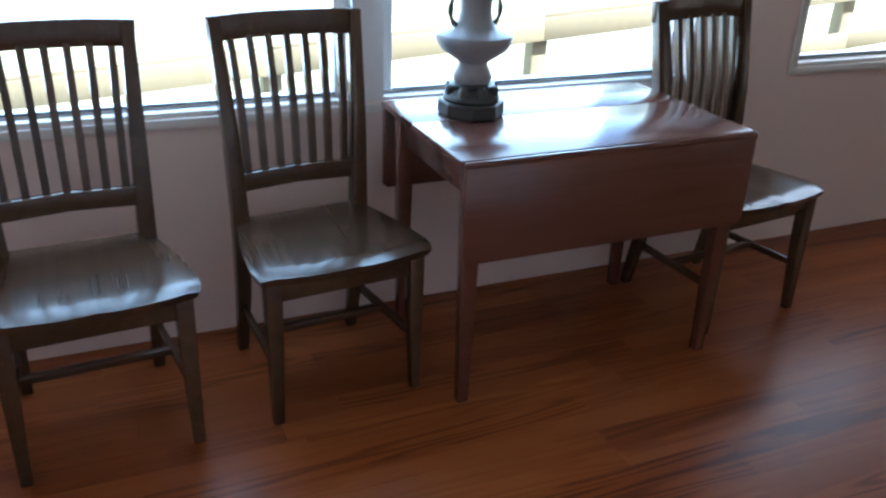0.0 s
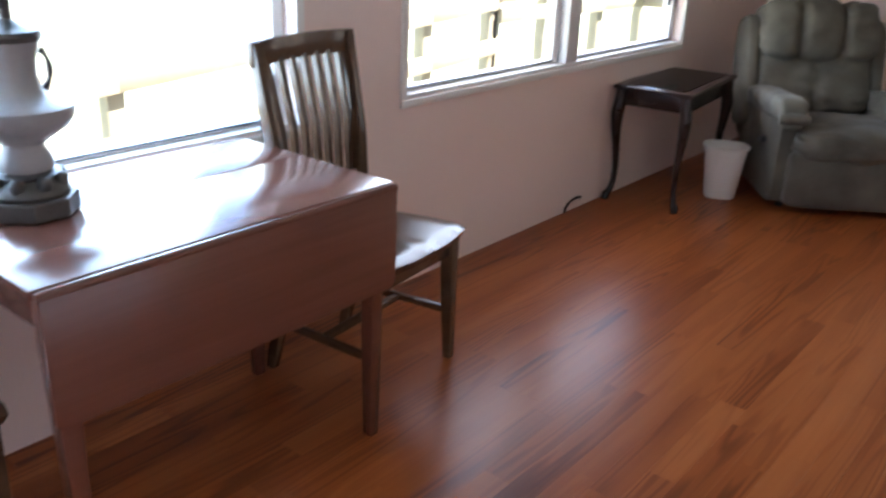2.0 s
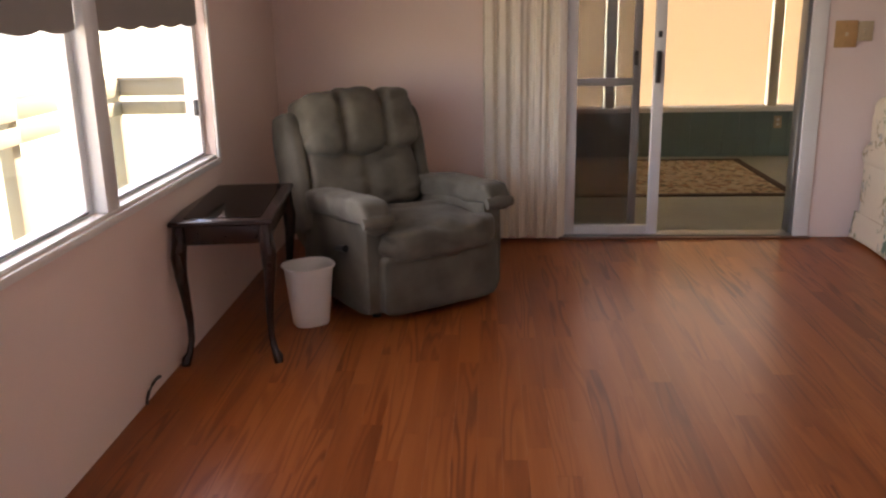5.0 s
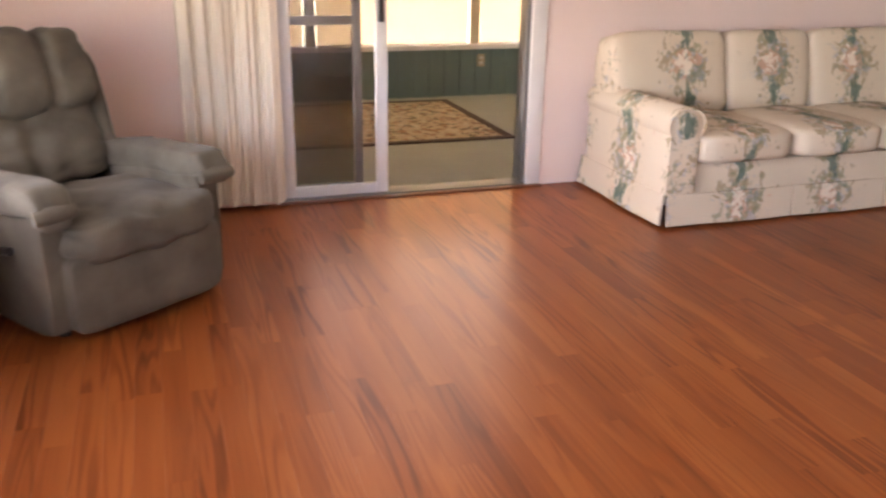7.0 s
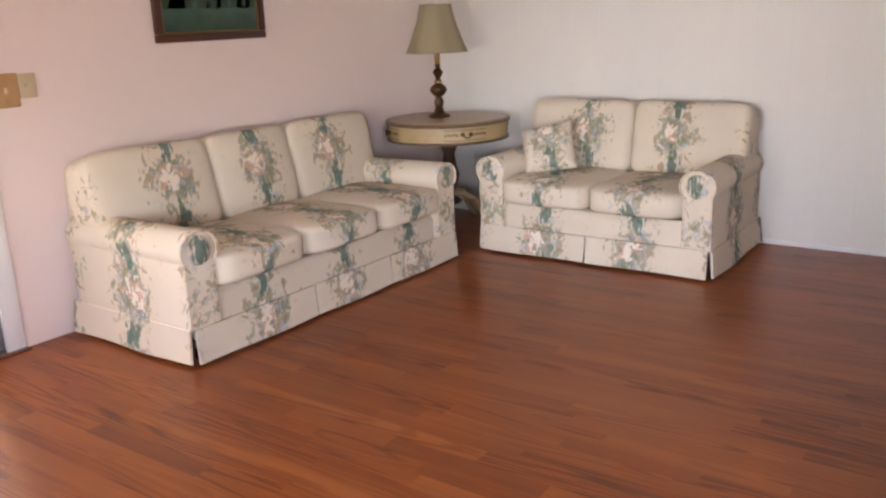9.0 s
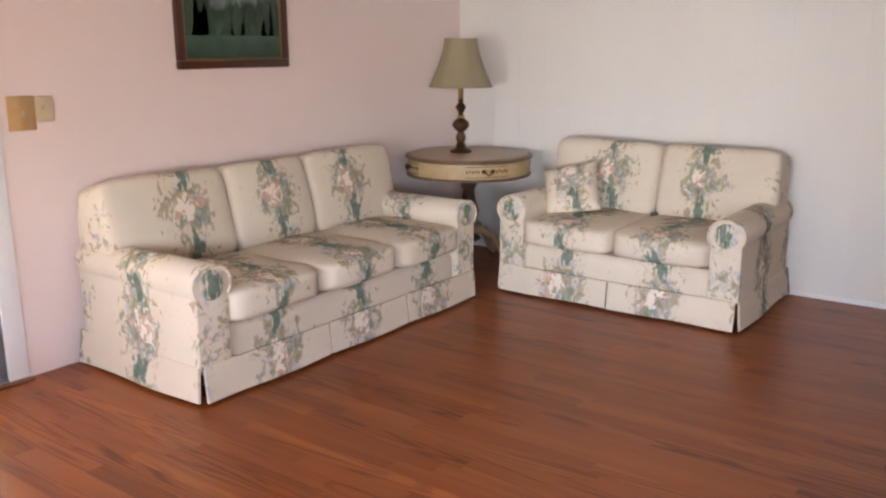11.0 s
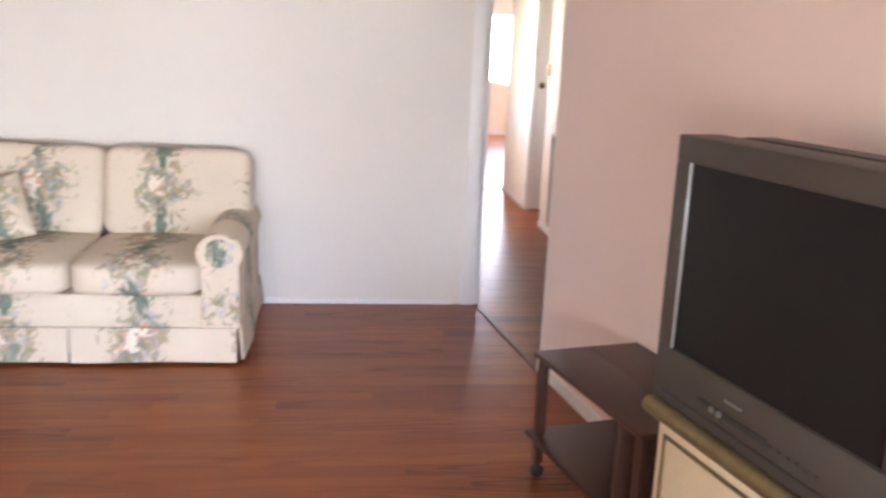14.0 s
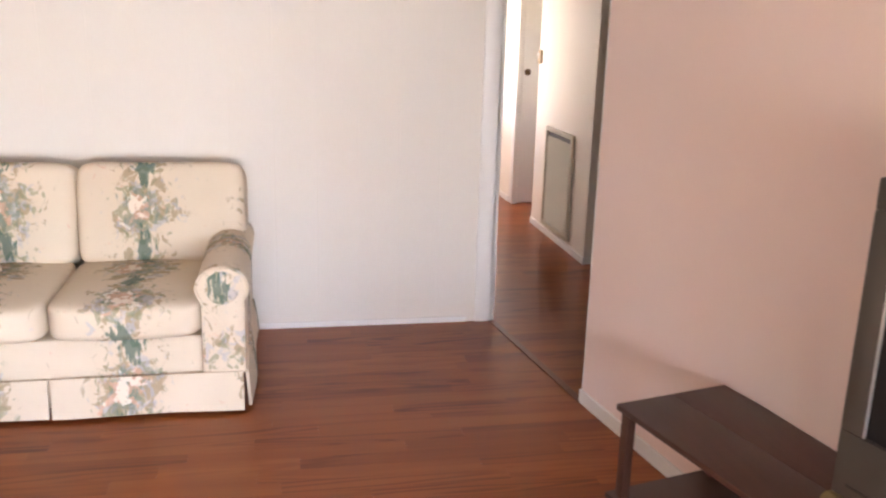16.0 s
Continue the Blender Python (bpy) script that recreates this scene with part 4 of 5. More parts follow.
for k in range(4):
    mid = radians(232) + k * math.pi / 2
    drw = part("drawer", arc_plate(R - 0.022, mid - 0.37, mid + 0.37, 0.655, 0.735, 0.006), M_DRUM, drum)
    for z0, z1 in ((0.660, 0.664), (0.726, 0.730)):
        part("inlay_line", arc_plate(R - 0.016, mid - 0.35, mid + 0.35, z0, z1, 0.002), M_DRUM_EDGE, drw)
    hp = []
    for i in range(9):
        a = mid - 0.07 + 0.14 * i / 8
        hp.append(((R + 0.004) * math.cos(a), (R + 0.004) * math.sin(a), 0.70 - 0.022 * math.sin(math.pi * i / 8)))
    part("drawer_pull", sweep(hp, [0.005] * 9, sides=8), M_BRONZE, drw, "dark bronze bail pull")
    for da in (-0.07, 0.07):
        part("rosette", cushion((R - 0.008) * math.cos(mid + da) - 0.014, (R - 0.008) * math.cos(mid + da) + 0.014, (R - 0.008) * math.sin(mid + da) - 0.014, (R - 0.008) * math.sin(mid + da) + 0.014, 0.686, 0.714, 2.5, (0, 0, 0), 4, k, 0), M_BRONZE, drw)
    for s in (-1, 1):
        for j in range(5):
            a = mid + s * (0.15 + 0.045 * j)
            part("stencil_leaf", arc_plate(R - 0.0155, a - 0.012, a + 0.012, 0.688 + 0.004 * (j % 2), 0.706 + 0.004 * (j % 2), 0.0015, 2), M_BRONZE, drw)
part("pedestal", lathe([(0.06, 0.17), (0.085, 0.19), (0.055, 0.22), (0.04, 0.26), (0.062, 0.33), (0.07, 0.38), (0.05, 0.45), (0.038, 0.52), (0.06, 0.57), (0.11, 0.61), (0.13, 0.632)], 32), M_DRUM_EDGE, drum)
for k in range(4):
    a = radians(185) + k * math.pi / 2
    prof = [(0.05, 0.25, 0.03), (0.12, 0.26, 0.03), (0.20, 0.20, 0.026), (0.27, 0.11, 0.022), (0.33, 0.045, 0.02), (0.38, 0.022, 0.022)]
    pts = [(r * math.cos(a), r * math.sin(a), z) for r, z, _ in prof]
    part("leg", sweep(pts, [w for *_, w in prof], sides=8), M_DRUM_TOP, drum)

LZ = 0.7725
lamp = empty("table_lamp", pose(DC[0] + 0.005, DC[1] + 0.07, LZ), "brass table lamp with an olive-gold bell shade", "lamp")
part("base", lathe([(0.072, 0), (0.075, 0.008), (0.068, 0.018), (0.045, 0.026), (0.03, 0.04), (0.034, 0.05), (0.022, 0.062)], 36), M_BRONZE, lamp)
part("stem", lathe([(0.022, 0.06), (0.03, 0.08), (0.034, 0.10), (0.026, 0.125), (0.018, 0.135), (0.038, 0.15), (0.054, 0.17), (0.058, 0.185), (0.05, 0.205), (0.024, 0.225), (0.014, 0.235)], 36), M_BRONZE, lamp)
part("upper_stem", lathe([(0.014, 0.235), (0.02, 0.245), (0.016, 0.262), (0.028, 0.285), (0.036, 0.30), (0.026, 0.318), (0.014, 0.33), (0.02, 0.345), (0.012, 0.36)], 32), M_BRONZE, lamp)
part("collar", lathe([(0.017, 0.228), (0.026, 0.232), (0.026, 0.242), (0.017, 0.246)], 24), M_BRASS, lamp, "bright brass collar")
part("socket", lathe([(0.014, 0.355), (0.018, 0.36), (0.018, 0.44), (0.012, 0.445)], 20), M_BRASS, lamp, "bright brass socket")
b = bmesh.new()
SEG, sides = 64, 8
prof = [(0.205, 0.435), (0.203, 0.44), (0.178, 0.50), (0.150, 0.57), (0.126, 0.64), (0.110, 0.71), (0.104, 0.745)]
rings_o, rings_i = [], []
for r, z in prof:
    rings_o.append([b.verts.new((r * (1 + 0.025 * math.cos(sides * 2 * math.pi * i / SEG)) * math.cos(2 * math.pi * i / SEG), r * (1 + 0.025 * math.cos(sides * 2 * math.pi * i / SEG)) * math.sin(2 * math.pi * i / SEG), z)) for i in range(SEG)])
    rings_i.append([b.verts.new((v.co.x * 0.985, v.co.y * 0.985, z)) for v in rings_o[-1]])
for rs, f in ((rings_o, 1), (rings_i, -1)):
    for a, c in zip(rs, rs[1:]):
        for i in range(SEG):
            b.faces.new((a[i], a[(i + 1) % SEG], c[(i + 1) % SEG], c[i])[::f])
for k in (0, -1):
    for i in range(SEG):
        b.faces.new((rings_o[k][i], rings_o[k][(i + 1) % SEG], rings_i[k][(i + 1) % SEG], rings_i[k][i]))
shade = part("shade", b, M_LAMPSHADE, lamp, "olive-gold cloth shade")
for r, z in ((0.206, 0.436), (0.106, 0.742)):
    pts = [(r * 1.012 * math.cos(a), r * 1.012 * math.sin(a), z) for a in [2 * math.pi * i / 40 for i in range(41)]]
    part("trim_band", sweep(pts, [0.004] * 41, sides=6), M_LAMPSHADE, shade)

# ---------------- painting ----------------
def painting_mat():
    m = bpy.data.materials.new("landscape painting")
    m.use_nodes = True
    t = m.node_tree
    b = t.nodes["Principled BSDF"]
    b.inputs["Roughness"].default_value = 0.4
    tc = t.nodes.new("ShaderNodeTexCoord")
    sep = t.nodes.new("ShaderNodeSeparateXYZ")
    t.links.new(tc.outputs["Object"], sep.inputs[0])
    ns = t.nodes.new("ShaderNodeTexNoise")
    ns.inputs["Scale"].default_value = 9
    ns.inputs["Detail"].default_value = 5
    t.links.new(tc.outputs["Object"], ns.inputs[0])
    add = t.nodes.new("ShaderNodeMath")
    add.operation = "MULTIPLY_ADD"
    add.inputs[1].default_value = 0.16
    t.links.new(ns.outputs[0], add.inputs[0])
    t.links.new(sep.outputs[2], add.inputs[2])
    ramp = t.nodes.new("ShaderNodeValToRGB")
    t.links.new(add.outputs[0], ramp.inputs[0])
    stops = [(0.08, (0.018, 0.04, 0.018)), (0.17, (0.025, 0.06, 0.032)), (0.26, (0.055, 0.11, 0.075)), (0.34, (0.022, 0.045, 0.022)), (0.40, (0.02, 0.035, 0.018)), (0.47, (0.30, 0.34, 0.36)), (0.62, (0.17, 0.22, 0.28)), (0.8, (0.10, 0.14, 0.19))]
    ramp.color_ramp.elements[0].position = stops[0][0]
    ramp.color_ramp.elements[0].color = (*stops[0][1], 1)
    ramp.color_ramp.elements[1].position = stops[1][0]
    ramp.color_ramp.elements[1].color = (*stops[1][1], 1)
    for p, c in stops[2:]:
        e = ramp.color_ramp.elements.new(p)
        e.color = (*c, 1)
    t.links.new(ramp.outputs[0], b.inputs["Base Color"])
    return m


PX0, PX1, PZ0, PZ1 = 4.122, 4.872, 1.358, 2.14
M_TREE_PAINT = mat("dark green oil paint", (0.028, 0.055, 0.028), 0.4, var=0.5, scale=22, fine=0.2)
pic = empty("framed_painting", pose(PX0, YE - 0.002, PZ0), "dark-framed landscape painting of a lake and trees on the wall", "painting")
W, HH = PX1 - PX0, PZ1 - PZ0
part("canvas", box(0.03, W - 0.03, -0.016, -0.004, 0.03, HH - 0.03), painting_mat(), pic, "landscape of a lake, dark trees and grey sky", False)
fw = 0.042
for nm, lim in (("frame_bar", (0, W, 0, fw)), ("frame_bar", (0, W, HH - fw, HH)), ("frame_bar", (0, fw, fw, HH - fw)), ("frame_bar", (W - fw, W, fw, HH - fw))):
    part(nm, box(lim[0], lim[1], -0.036, 0.0, lim[2], lim[3], 0.007, 2), M_FRAME, pic)
g = 0.012
for lim in ((fw, W - fw, fw, fw + g), (fw, W - fw, HH - fw - g, HH - fw), (fw, fw + g, fw + g, HH - fw - g), (W - fw - g, W - fw, fw + g, HH - fw - g)):
    part("gilt_liner", box(lim[0], lim[1], -0.026, -0.015, lim[2], lim[3], 0.003), M_GILT, pic, "thin gilt liner")
rng = random.Random(4)
for x, h, w in ((0.10, 0.62, 0.085), (0.155, 0.54, 0.07), (0.20, 0.42, 0.07), (0.33, 0.33, 0.06), (0.40, 0.36, 0.07), (0.46, 0.31, 0.06), (0.56, 0.42, 0.06), (0.61, 0.58, 0.055), (0.665, 0.50, 0.06)):
    out = []
    n = 9
    for i in range(n):
        out.append((x - w * (1 - i / n) * (0.7 + 0.3 * rng.random()), 0.17 + (h - 0.17) * i / n))
    out.append((x, h))
    for i in range(n - 1, -1, -1):
        out.append((x + w * (1 - i / n) * (0.7 + 0.3 * rng.random()), 0.17 + (h - 0.17) * i / n))
    out = [(min(max(px, fw + g), W - fw - g), pz) for px, pz in out]
    b = prism(out, 0.0012)
    bmesh.ops.transform(b, matrix=Matrix(((1, 0, 0, 0), (0, 0, -1, -0.0162), (0, 1, 0, 0), (0, 0, 0, 1))), verts=b.verts[:])
    part("painted_tree", b, M_TREE_PAINT, pic, "dark painted tree", False)

# ---------------- switch plates ----------------
plate = empty("switch_plate", pose(3.30, YE, 1.19), "tan wooden light switch plate on the pink wall", "switch plate")
part("plate", box(-0.062, 0.062, -0.012, 0, -0.075, 0.075, 0.004), M_TAN, plate)
part("toggle", box(-0.006, 0.006, -0.026, -0.012, -0.012, 0.012, 0.002), M_BEIGE, plate)
for z in (-0.045, 0.045):
    part("screw", lathe([(0.004, 0), (0.003, 0.002)], 10), M_BRASS, plate).matrix_local = pose(0, -0.012, z, 90)
plate2 = empty("blank_plate", pose(3.405, YE, 1.205), "beige plastic wall plate beside the light switch", "wall plate")
part("plate", box(-0.042, 0.042, -0.014, 0, -0.055, 0.055, 0.004), M_BEIGE, plate2)
part("dial", lathe([(0.016, 0), (0.014, 0.012)], 20), M_BEIGE, plate2).matrix_local = pose(0, -0.014, 0, 90)

# ---------------- television, cabinet, rack ----------------
TVM = pose(3.449, 2.251, 0, 0, 0, 12.5)
tv = empty("television", TVM @ pose(0, 0, 0.656), "grey-brown tube television standing on a cream cabinet", "television")
TW, TR, TH = 0.3335, 0.362, 0.615
# front housing as four bars round the tube, so that the screen sits in a recess
sx, sl, sz0, sz1 = 0.284, 0.322, 0.132, 0.557
for lim in ((-TR, TW, sz1, TH), (-TR, TW, 0.0, sz0), (-TR, -sl, sz0, sz1), (sx, TW, sz0, sz1)):
    part("bezel", box(lim[0], lim[1], -0.11, 0.0, lim[2], lim[3], 0.004, 2), M_TV, tv)
part("rear_housing", cushion(-0.350, 0.322, -0.19, -0.10, 0.012, TH + 0.004, 18, (0, 0, 0), 7, 1, 0), M_TV, tv)
tube = bmesh.new()
n = 14
grid = []
for j in range(n + 1):
    row = []
    for i in range(n + 1):
        u, v = 2 * i / n - 1, 2 * j / n - 1
        row.append(tube.verts.new(((sx - sl) / 2 + u * (sx + sl) / 2, -0.013 + 0.010 * (1 - 0.6 * u * u - 0.4 * v * v), (sz0 + sz1) / 2 + v * (sz1 - sz0) / 2)))
    grid.append(row)
for j in range(n):
    for i in range(n):
        tube.faces.new((grid[j][i], grid[j][i + 1], grid[j + 1][i + 1], grid[j + 1][i]))
part("screen", tube, M_SCREEN, tv, "dark picture tube")
for lim in ((sx - 0.003, sx, sz0, sz1),):
    part("screen_edge", box(lim[0], lim[1], -0.009, -0.001, lim[2], lim[3], 0.001), M_SILVER, tv, "silver edge strip")
part("control_groove", box(-0.30, 0.30, -0.001, 0.003, 0.026, 0.030), M_TV_DARK, tv)
part("control_panel", box(-0.06, 0.16, 0.0, 0.005, 0.05, 0.066, 0.002), M_TV_DARK, tv)
for k, x in enumerate((0.02, 0.045)):
    ob = part("jack", lathe([(0.007, 0), (0.008, 0.004), (0.004, 0.006)], 14), M_GREY_ALU, tv)
    ob.matrix_local = pose(x + 0.06, 0.005, 0.058, -90)
for k in range(7):
    part("button", box(-0.20 + 0.025 * k, -0.188 + 0.025 * k, 0.0, 0.003, 0.054, 0.060, 0.001), M_TV_DARK, tv)
part("maker_bar", box(0.02, 0.075, 0.0, 0.002, 0.088, 0.094), M_GREY_ALU, tv, "small dark badge bar under the screen")

cab = empty("cream_cabinet", TVM, "cream cabinet with gilt mouldings under the television", "cabinet")
CW = 0.336
part("body", box(-CW + 0.015, CW - 0.015, -0.27, -0.02, 0.03, 0.602, 0.004), M_CAB, cab)
part("top", box(-CW, CW, -0.28, 0.0, 0.603, 0.655, 0.014, 3), M_GILT, cab, "dark gilt top edge")
b = sweep([(-CW, 0.002, 0.632), (CW, 0.002, 0.632)], [0.022, 0.022], sides=16)
part("gilt_moulding", b, M_GILT, cab, "gilt edge moulding")
for k in range(2):
    z0, z1 = 0.08 + 0.27 * k, 0.33 + 0.27 * k
    d = part("drawer", box(-CW + 0.04, CW - 0.04, -0.022, -0.006, z0, z1, 0.004), M_CAB, cab)
    for lim in ((-CW + 0.06, CW - 0.06, z1 - 0.03, z1 - 0.02), (-CW + 0.06, CW - 0.06, z0 + 0.02, z0 + 0.03), (-CW + 0.06, -CW + 0.07, z0 + 0.03, z1 - 0.03), (CW - 0.07, CW - 0.06, z0 + 0.03, z1 - 0.03)):
        part("gilt_line", box(lim[0], lim[1], -0.006, -0.001, lim[2], lim[3], 0.002), M_GILT, d)
    pts = [(0.05 * math.cos(a), 0.012, (z0 + z1) / 2 + 0.02 * math.sin(a)) for a in [math.pi * (1 + i / 8) for i in range(9)]]
    part("pull", sweep(pts, [0.005] * 9, sides=8), M_GILT, d)
    for s in (-1, 1):
        part("pull_mount", box(s * 0.05 - 0.008, s * 0.05 + 0.008, -0.007, 0.013, (z0 + z1) / 2 - 0.008, (z0 + z1) / 2 + 0.008, 0.003), M_GILT, d)
for s in (-1, 1):
    for y in (-0.24, -0.05):
        part("foot", lathe([(0.018, 0), (0.028, 0.02), (0.022, 0.032)], 16, at=(s * (CW - 0.06), y, 0)), M_GILT, cab)

rack = empty("low_rack", pose(4.615, 2.410, 0, 0, 0, 13), "dark brown two-shelf wooden rack against the wall", "rack")
RL, RD, RZ = 0.66, 0.40, 0.452
for y0, y1 in ((-RD, -RD * 0.5 - 0.0003), (-RD * 0.5 + 0.0003, 0.0)):
    part("top_board", box(-RL, 0.0, y0, y1, RZ - 0.018, RZ, 0.002), M_RACK, rack)
part("shelf", box(-RL + 0.005, 0.008, -RD + 0.02, 0.010, 0.146, 0.164, 0.004), M_RACK, rack)
for x in (-RL + 0.025, -0.03):
    for y in (-RD + 0.04, -0.025):
        part("leg", box(x - 0.017, x + 0.017, y - 0.014, y + 0.014, 0.058, RZ - 0.018, 0.003), M_RACK, rack)
        wheel = lathe([(0.019, -0.009), (0.024, -0.006), (0.024, 0.006), (0.019, 0.009)], 20)
        moved(wheel, pose(x, y, 0.024, 0, 90))
        caster = part("caster", wheel, M_BLACK, rack, "small black caster wheel")
        part("fork", box(x - 0.013, x + 0.013, y - 0.006, y + 0.012, 0.046, 0.058, 0.003), M_BLACK, caster)
part("divider", box(-RL + 0.13, -RL + 0.15, -RD + 0.03, -0.02, 0.164, RZ - 0.018, 0.002), M_RACK, rack)

# ---------------- windows ----------------
def window(name, w, mull, label):
    """A vinyl window set in the opening w, with panes split at the y values in mull."""
    y0, y1, z0, z1 = w
    root = empty(name, pose(0, 0, 0), label, "window", kind="structure")
    xo, xi = XW - 0.10, XW + 0.006
    f, fb = 0.045, 0.014
    for lim in ((y0 - 0.035, y1 + 0.035, z0 - 0.03, z0 - 0.002), (y0 - 0.035, y1 + 0.035, z1 + 0.002, z1 + 0.035), (y0 - 0.035, y0 - 0.002, z0 - 0.002, z1 + 0.002), (y1 + 0.002, y1 + 0.035, z0 - 0.002, z1 + 0.002)):
        part("casing", box(XW + 0.001, XW + 0.013, lim[0], lim[1], lim[2], lim[3], 0.003), M_TRIM, root)
    part("window_sill", box(xo, XW + 0.001, y0 + 0.001, y1 - 0.001, z0 + 0.001, z0 + 0.014, 0.002), M_TRIM, root)
    edges = [y0] + [v for m_ in mull for v in (m_ - 0.05, m_ + 0.05)] + [y1]
    for m_ in mull:
        part("mullion", box(xo + 0.01, XW + 0.002, m_ - 0.05, m_ + 0.05, z0 + 0.014, z1, 0.004), M_VINYL, root)
    for a, c in zip(edges[::2], edges[1::2]):
        for lim in ((a, c, z0 + 0.014, z0 + 0.014 + fb), (a, c, z1 - f, z1), (a, a + f, z0 + 0.014 + fb, z1 - f), (c - f, c, z0 + 0.014 + fb, z1 - f)):
            part("window_frame", box(xo + 0.005, xo + 0.055, lim[0] + 0.001, lim[1] - 0.001, lim[2], lim[3], 0.004), M_VINYL, root)
        part("gasket", box(xo + 0.055, xo + 0.06, a + f, c - f, z0 + 0.014 + fb - 0.005, z0 + 0.014 + fb + 0.001), M_BLACK, root)
        pane = part("pane", box(xo + 0.028, xo + 0.032, a + f, c - f, z0 + 0.014 + fb, z1 - f), M_GLASS, root, "clear glass", False)
        pane.visible_shadow = False
    return root


window("window_1", W1, [0.70], "wide white vinyl window above the dining table")
window("window_2", W2, [3.55], "white vinyl slider window over the deck")
ob = part("latch", box(XW - 0.05, XW - 0.03, 4.565, 4.585, 0.93, 1.0, 0.004), M_BLACK, bpy.data.objects["window_2"])

# grey window shades with a scalloped hem, drawn part of the way down
for y0, y1 in ((2.44, 3.49), (3.61, 4.64)):
    root = empty("window_shade", pose(0, 0, 0), "grey cloth window shade with a scalloped hem", "shade", "window shades")
    n = 60
    out = [(y0, 1.835)]
    for i in range(n + 1):
        y = y0 + (y1 - y0) * i / n
        out.append((y, 1.325 - 0.012 * abs(math.sin(math.pi * 5 * i / n))))
    out.append((y1, 1.835))
    b = prism(out, 0.004)
    bmesh.ops.transform(b, matrix=Matrix(((0, 0, 1, XW - 0.028), (1, 0, 0, 0), (0, 1, 0, 0), (0, 0, 0, 1))), verts=b.verts[:])
    part("cloth", b, M_SHADE, root, smooth=False)
    part("roller", sweep([(XW - 0.02, y0, 1.82), (XW - 0.02, y1, 1.82)], [0.016, 0.016], sides=14), M_TRIM, root)

# ---------------- sliding door ----------------
door = empty("door_1", pose(0, 0, 0), "aluminium sliding glass door standing open to the porch", "sliding door", kind="structure")
part("jamb", box(DX0, DX0 + 0.03, YE + 0.002, YE + 0.118, 0.02, DH, 0.003), M_VINYL, door)
part("jamb", box(3.085, 3.12, YE + 0.01, YE + 0.118, 0.02, DH, 0.003), M_GREY_ALU, door)
part("casing", box(3.105, 3.195, YE - 0.014, YE + 0.008, 0.004, DH + 0.06, 0.004), M_TRIM, door)
part("casing", box(DX0, 3.105, YE - 0.014, YE + 0.004, DH - 0.03, DH + 0.06, 0.004), M_TRIM, door)
part("jamb_lining", box(3.12, 3.199, YE + 0.008, YE + 0.118, 0.004, DH, 0.002), M_TRIM, door)
part("head", box(DX0 + 0.03, 3.085, YE + 0.002, YE + 0.118, DH - 0.03, DH, 0.003), M_VINYL, door)
part("track", box(DX0, 3.12, YE - 0.006, YE + 0.118, 0.0, 0.018, 0.004), M_GREY_ALU, door)
part("threshold_strip", box(DX0, 3.2, YE - 0.05, YE - 0.006, 0.0, 0.010, 0.004), M_STRIP, door)


def slider(y, x0, x1, st, glass, name, rail=None):
    fm = M_GREY_ALU if rail else M_VINYL
    p = part(name, box(x0, x0 + st, y, y + 0.03, 0.02, DH - 0.035, 0.003), fm, door)
    part("stile", box(x1 - st, x1, y, y + 0.03, 0.02, DH - 0.035, 0.003), fm, p)
    part("bottom_rail", box(x0 + st, x1 - st, y, y + 0.03, 0.02, 0.075, 0.003), fm, p)
    part("top_rail", box(x0 + st, x1 - st, y, y + 0.03, DH - 0.09, DH - 0.035, 0.003), fm, p)
    if rail:
        part("cross_rail", box(x0 + st, x1 - st, y, y + 0.03, rail - 0.022, rail + 0.022, 0.003), M_GREY_ALU, p)
    g_ = part("pane", box(x0 + st, x1 - st, y + 0.013, y + 0.017, 0.075, DH - 0.09), glass, p, "", False)
    g_.visible_shadow = False
    return p


leafp = slider(YE + 0.012, DX0 + 0.032, 2.298, 0.062, M_GLASS, "door_leaf")
screenp = slider(YE + 0.06, DX0 + 0.034, 2.17, 0.045, M_SMOKE, "screen_leaf", 0.935)
b = box(2.243, 2.272, YE - 0.022, YE + 0.012, 0.93, 1.115, 0.006)
part("door_handle", b, M_BLACK, leafp, "black pull handle")
part("lock", box(2.25, 2.272, YE - 0.008, YE + 0.012, 1.19, 1.225, 0.004), M_BLACK, leafp)
part("screen_latch", box(2.125, 2.15, YE + 0.044, YE + 0.06, 1.03, 1.115, 0.004), M_BLACK, screenp)

# ---------------- curtain beside the door ----------------
b = bmesh.new()
n = 140
cols = []
for i in range(n + 1):
    u = i / n
    x = 1.245 + 0.485 * u
    fold = 0.028 * math.sin(2 * math.pi * (5.6 * u + 0.35 * math.sin(5 * u))) + 0.010 * math.sin(2 * math.pi * 13 * u + 1.0)
    col = []
    for j, z in enumerate((0.028, 0.25, 0.7, 1.2, 1.7, 2.12)):
        k = 1.15 - 0.06 * j
        y = 5.862 + fold * k
        col.append((b.verts.new((x + 0.008 * (2 - j) * math.sin(7 * u) * 0.3, y, z)), b.verts.new((x + 0.008 * (2 - j) * math.sin(7 * u) * 0.3, y + 0.003, z))))
    cols.append(col)
for p, q in zip(cols, cols[1:]):
    for j in range(5):
        b.faces.new((p[j][0], q[j][0], q[j + 1][0], p[j + 1][0]))
        b.faces.new((p[j][1], p[j + 1][1], q[j + 1][1], q[j][1]))
    b.faces.new((p[0][0], p[0][1], q[0][1], q[0][0]))
    b.faces.new((p[5][0], q[5][0], q[5][1], p[5][1]))
curtain = empty("curtain", pose(0, 0, 0), "cream pleated curtain drawn back beside the sliding door", "curtain")
part("cloth", b, M_CURTAIN, curtain)
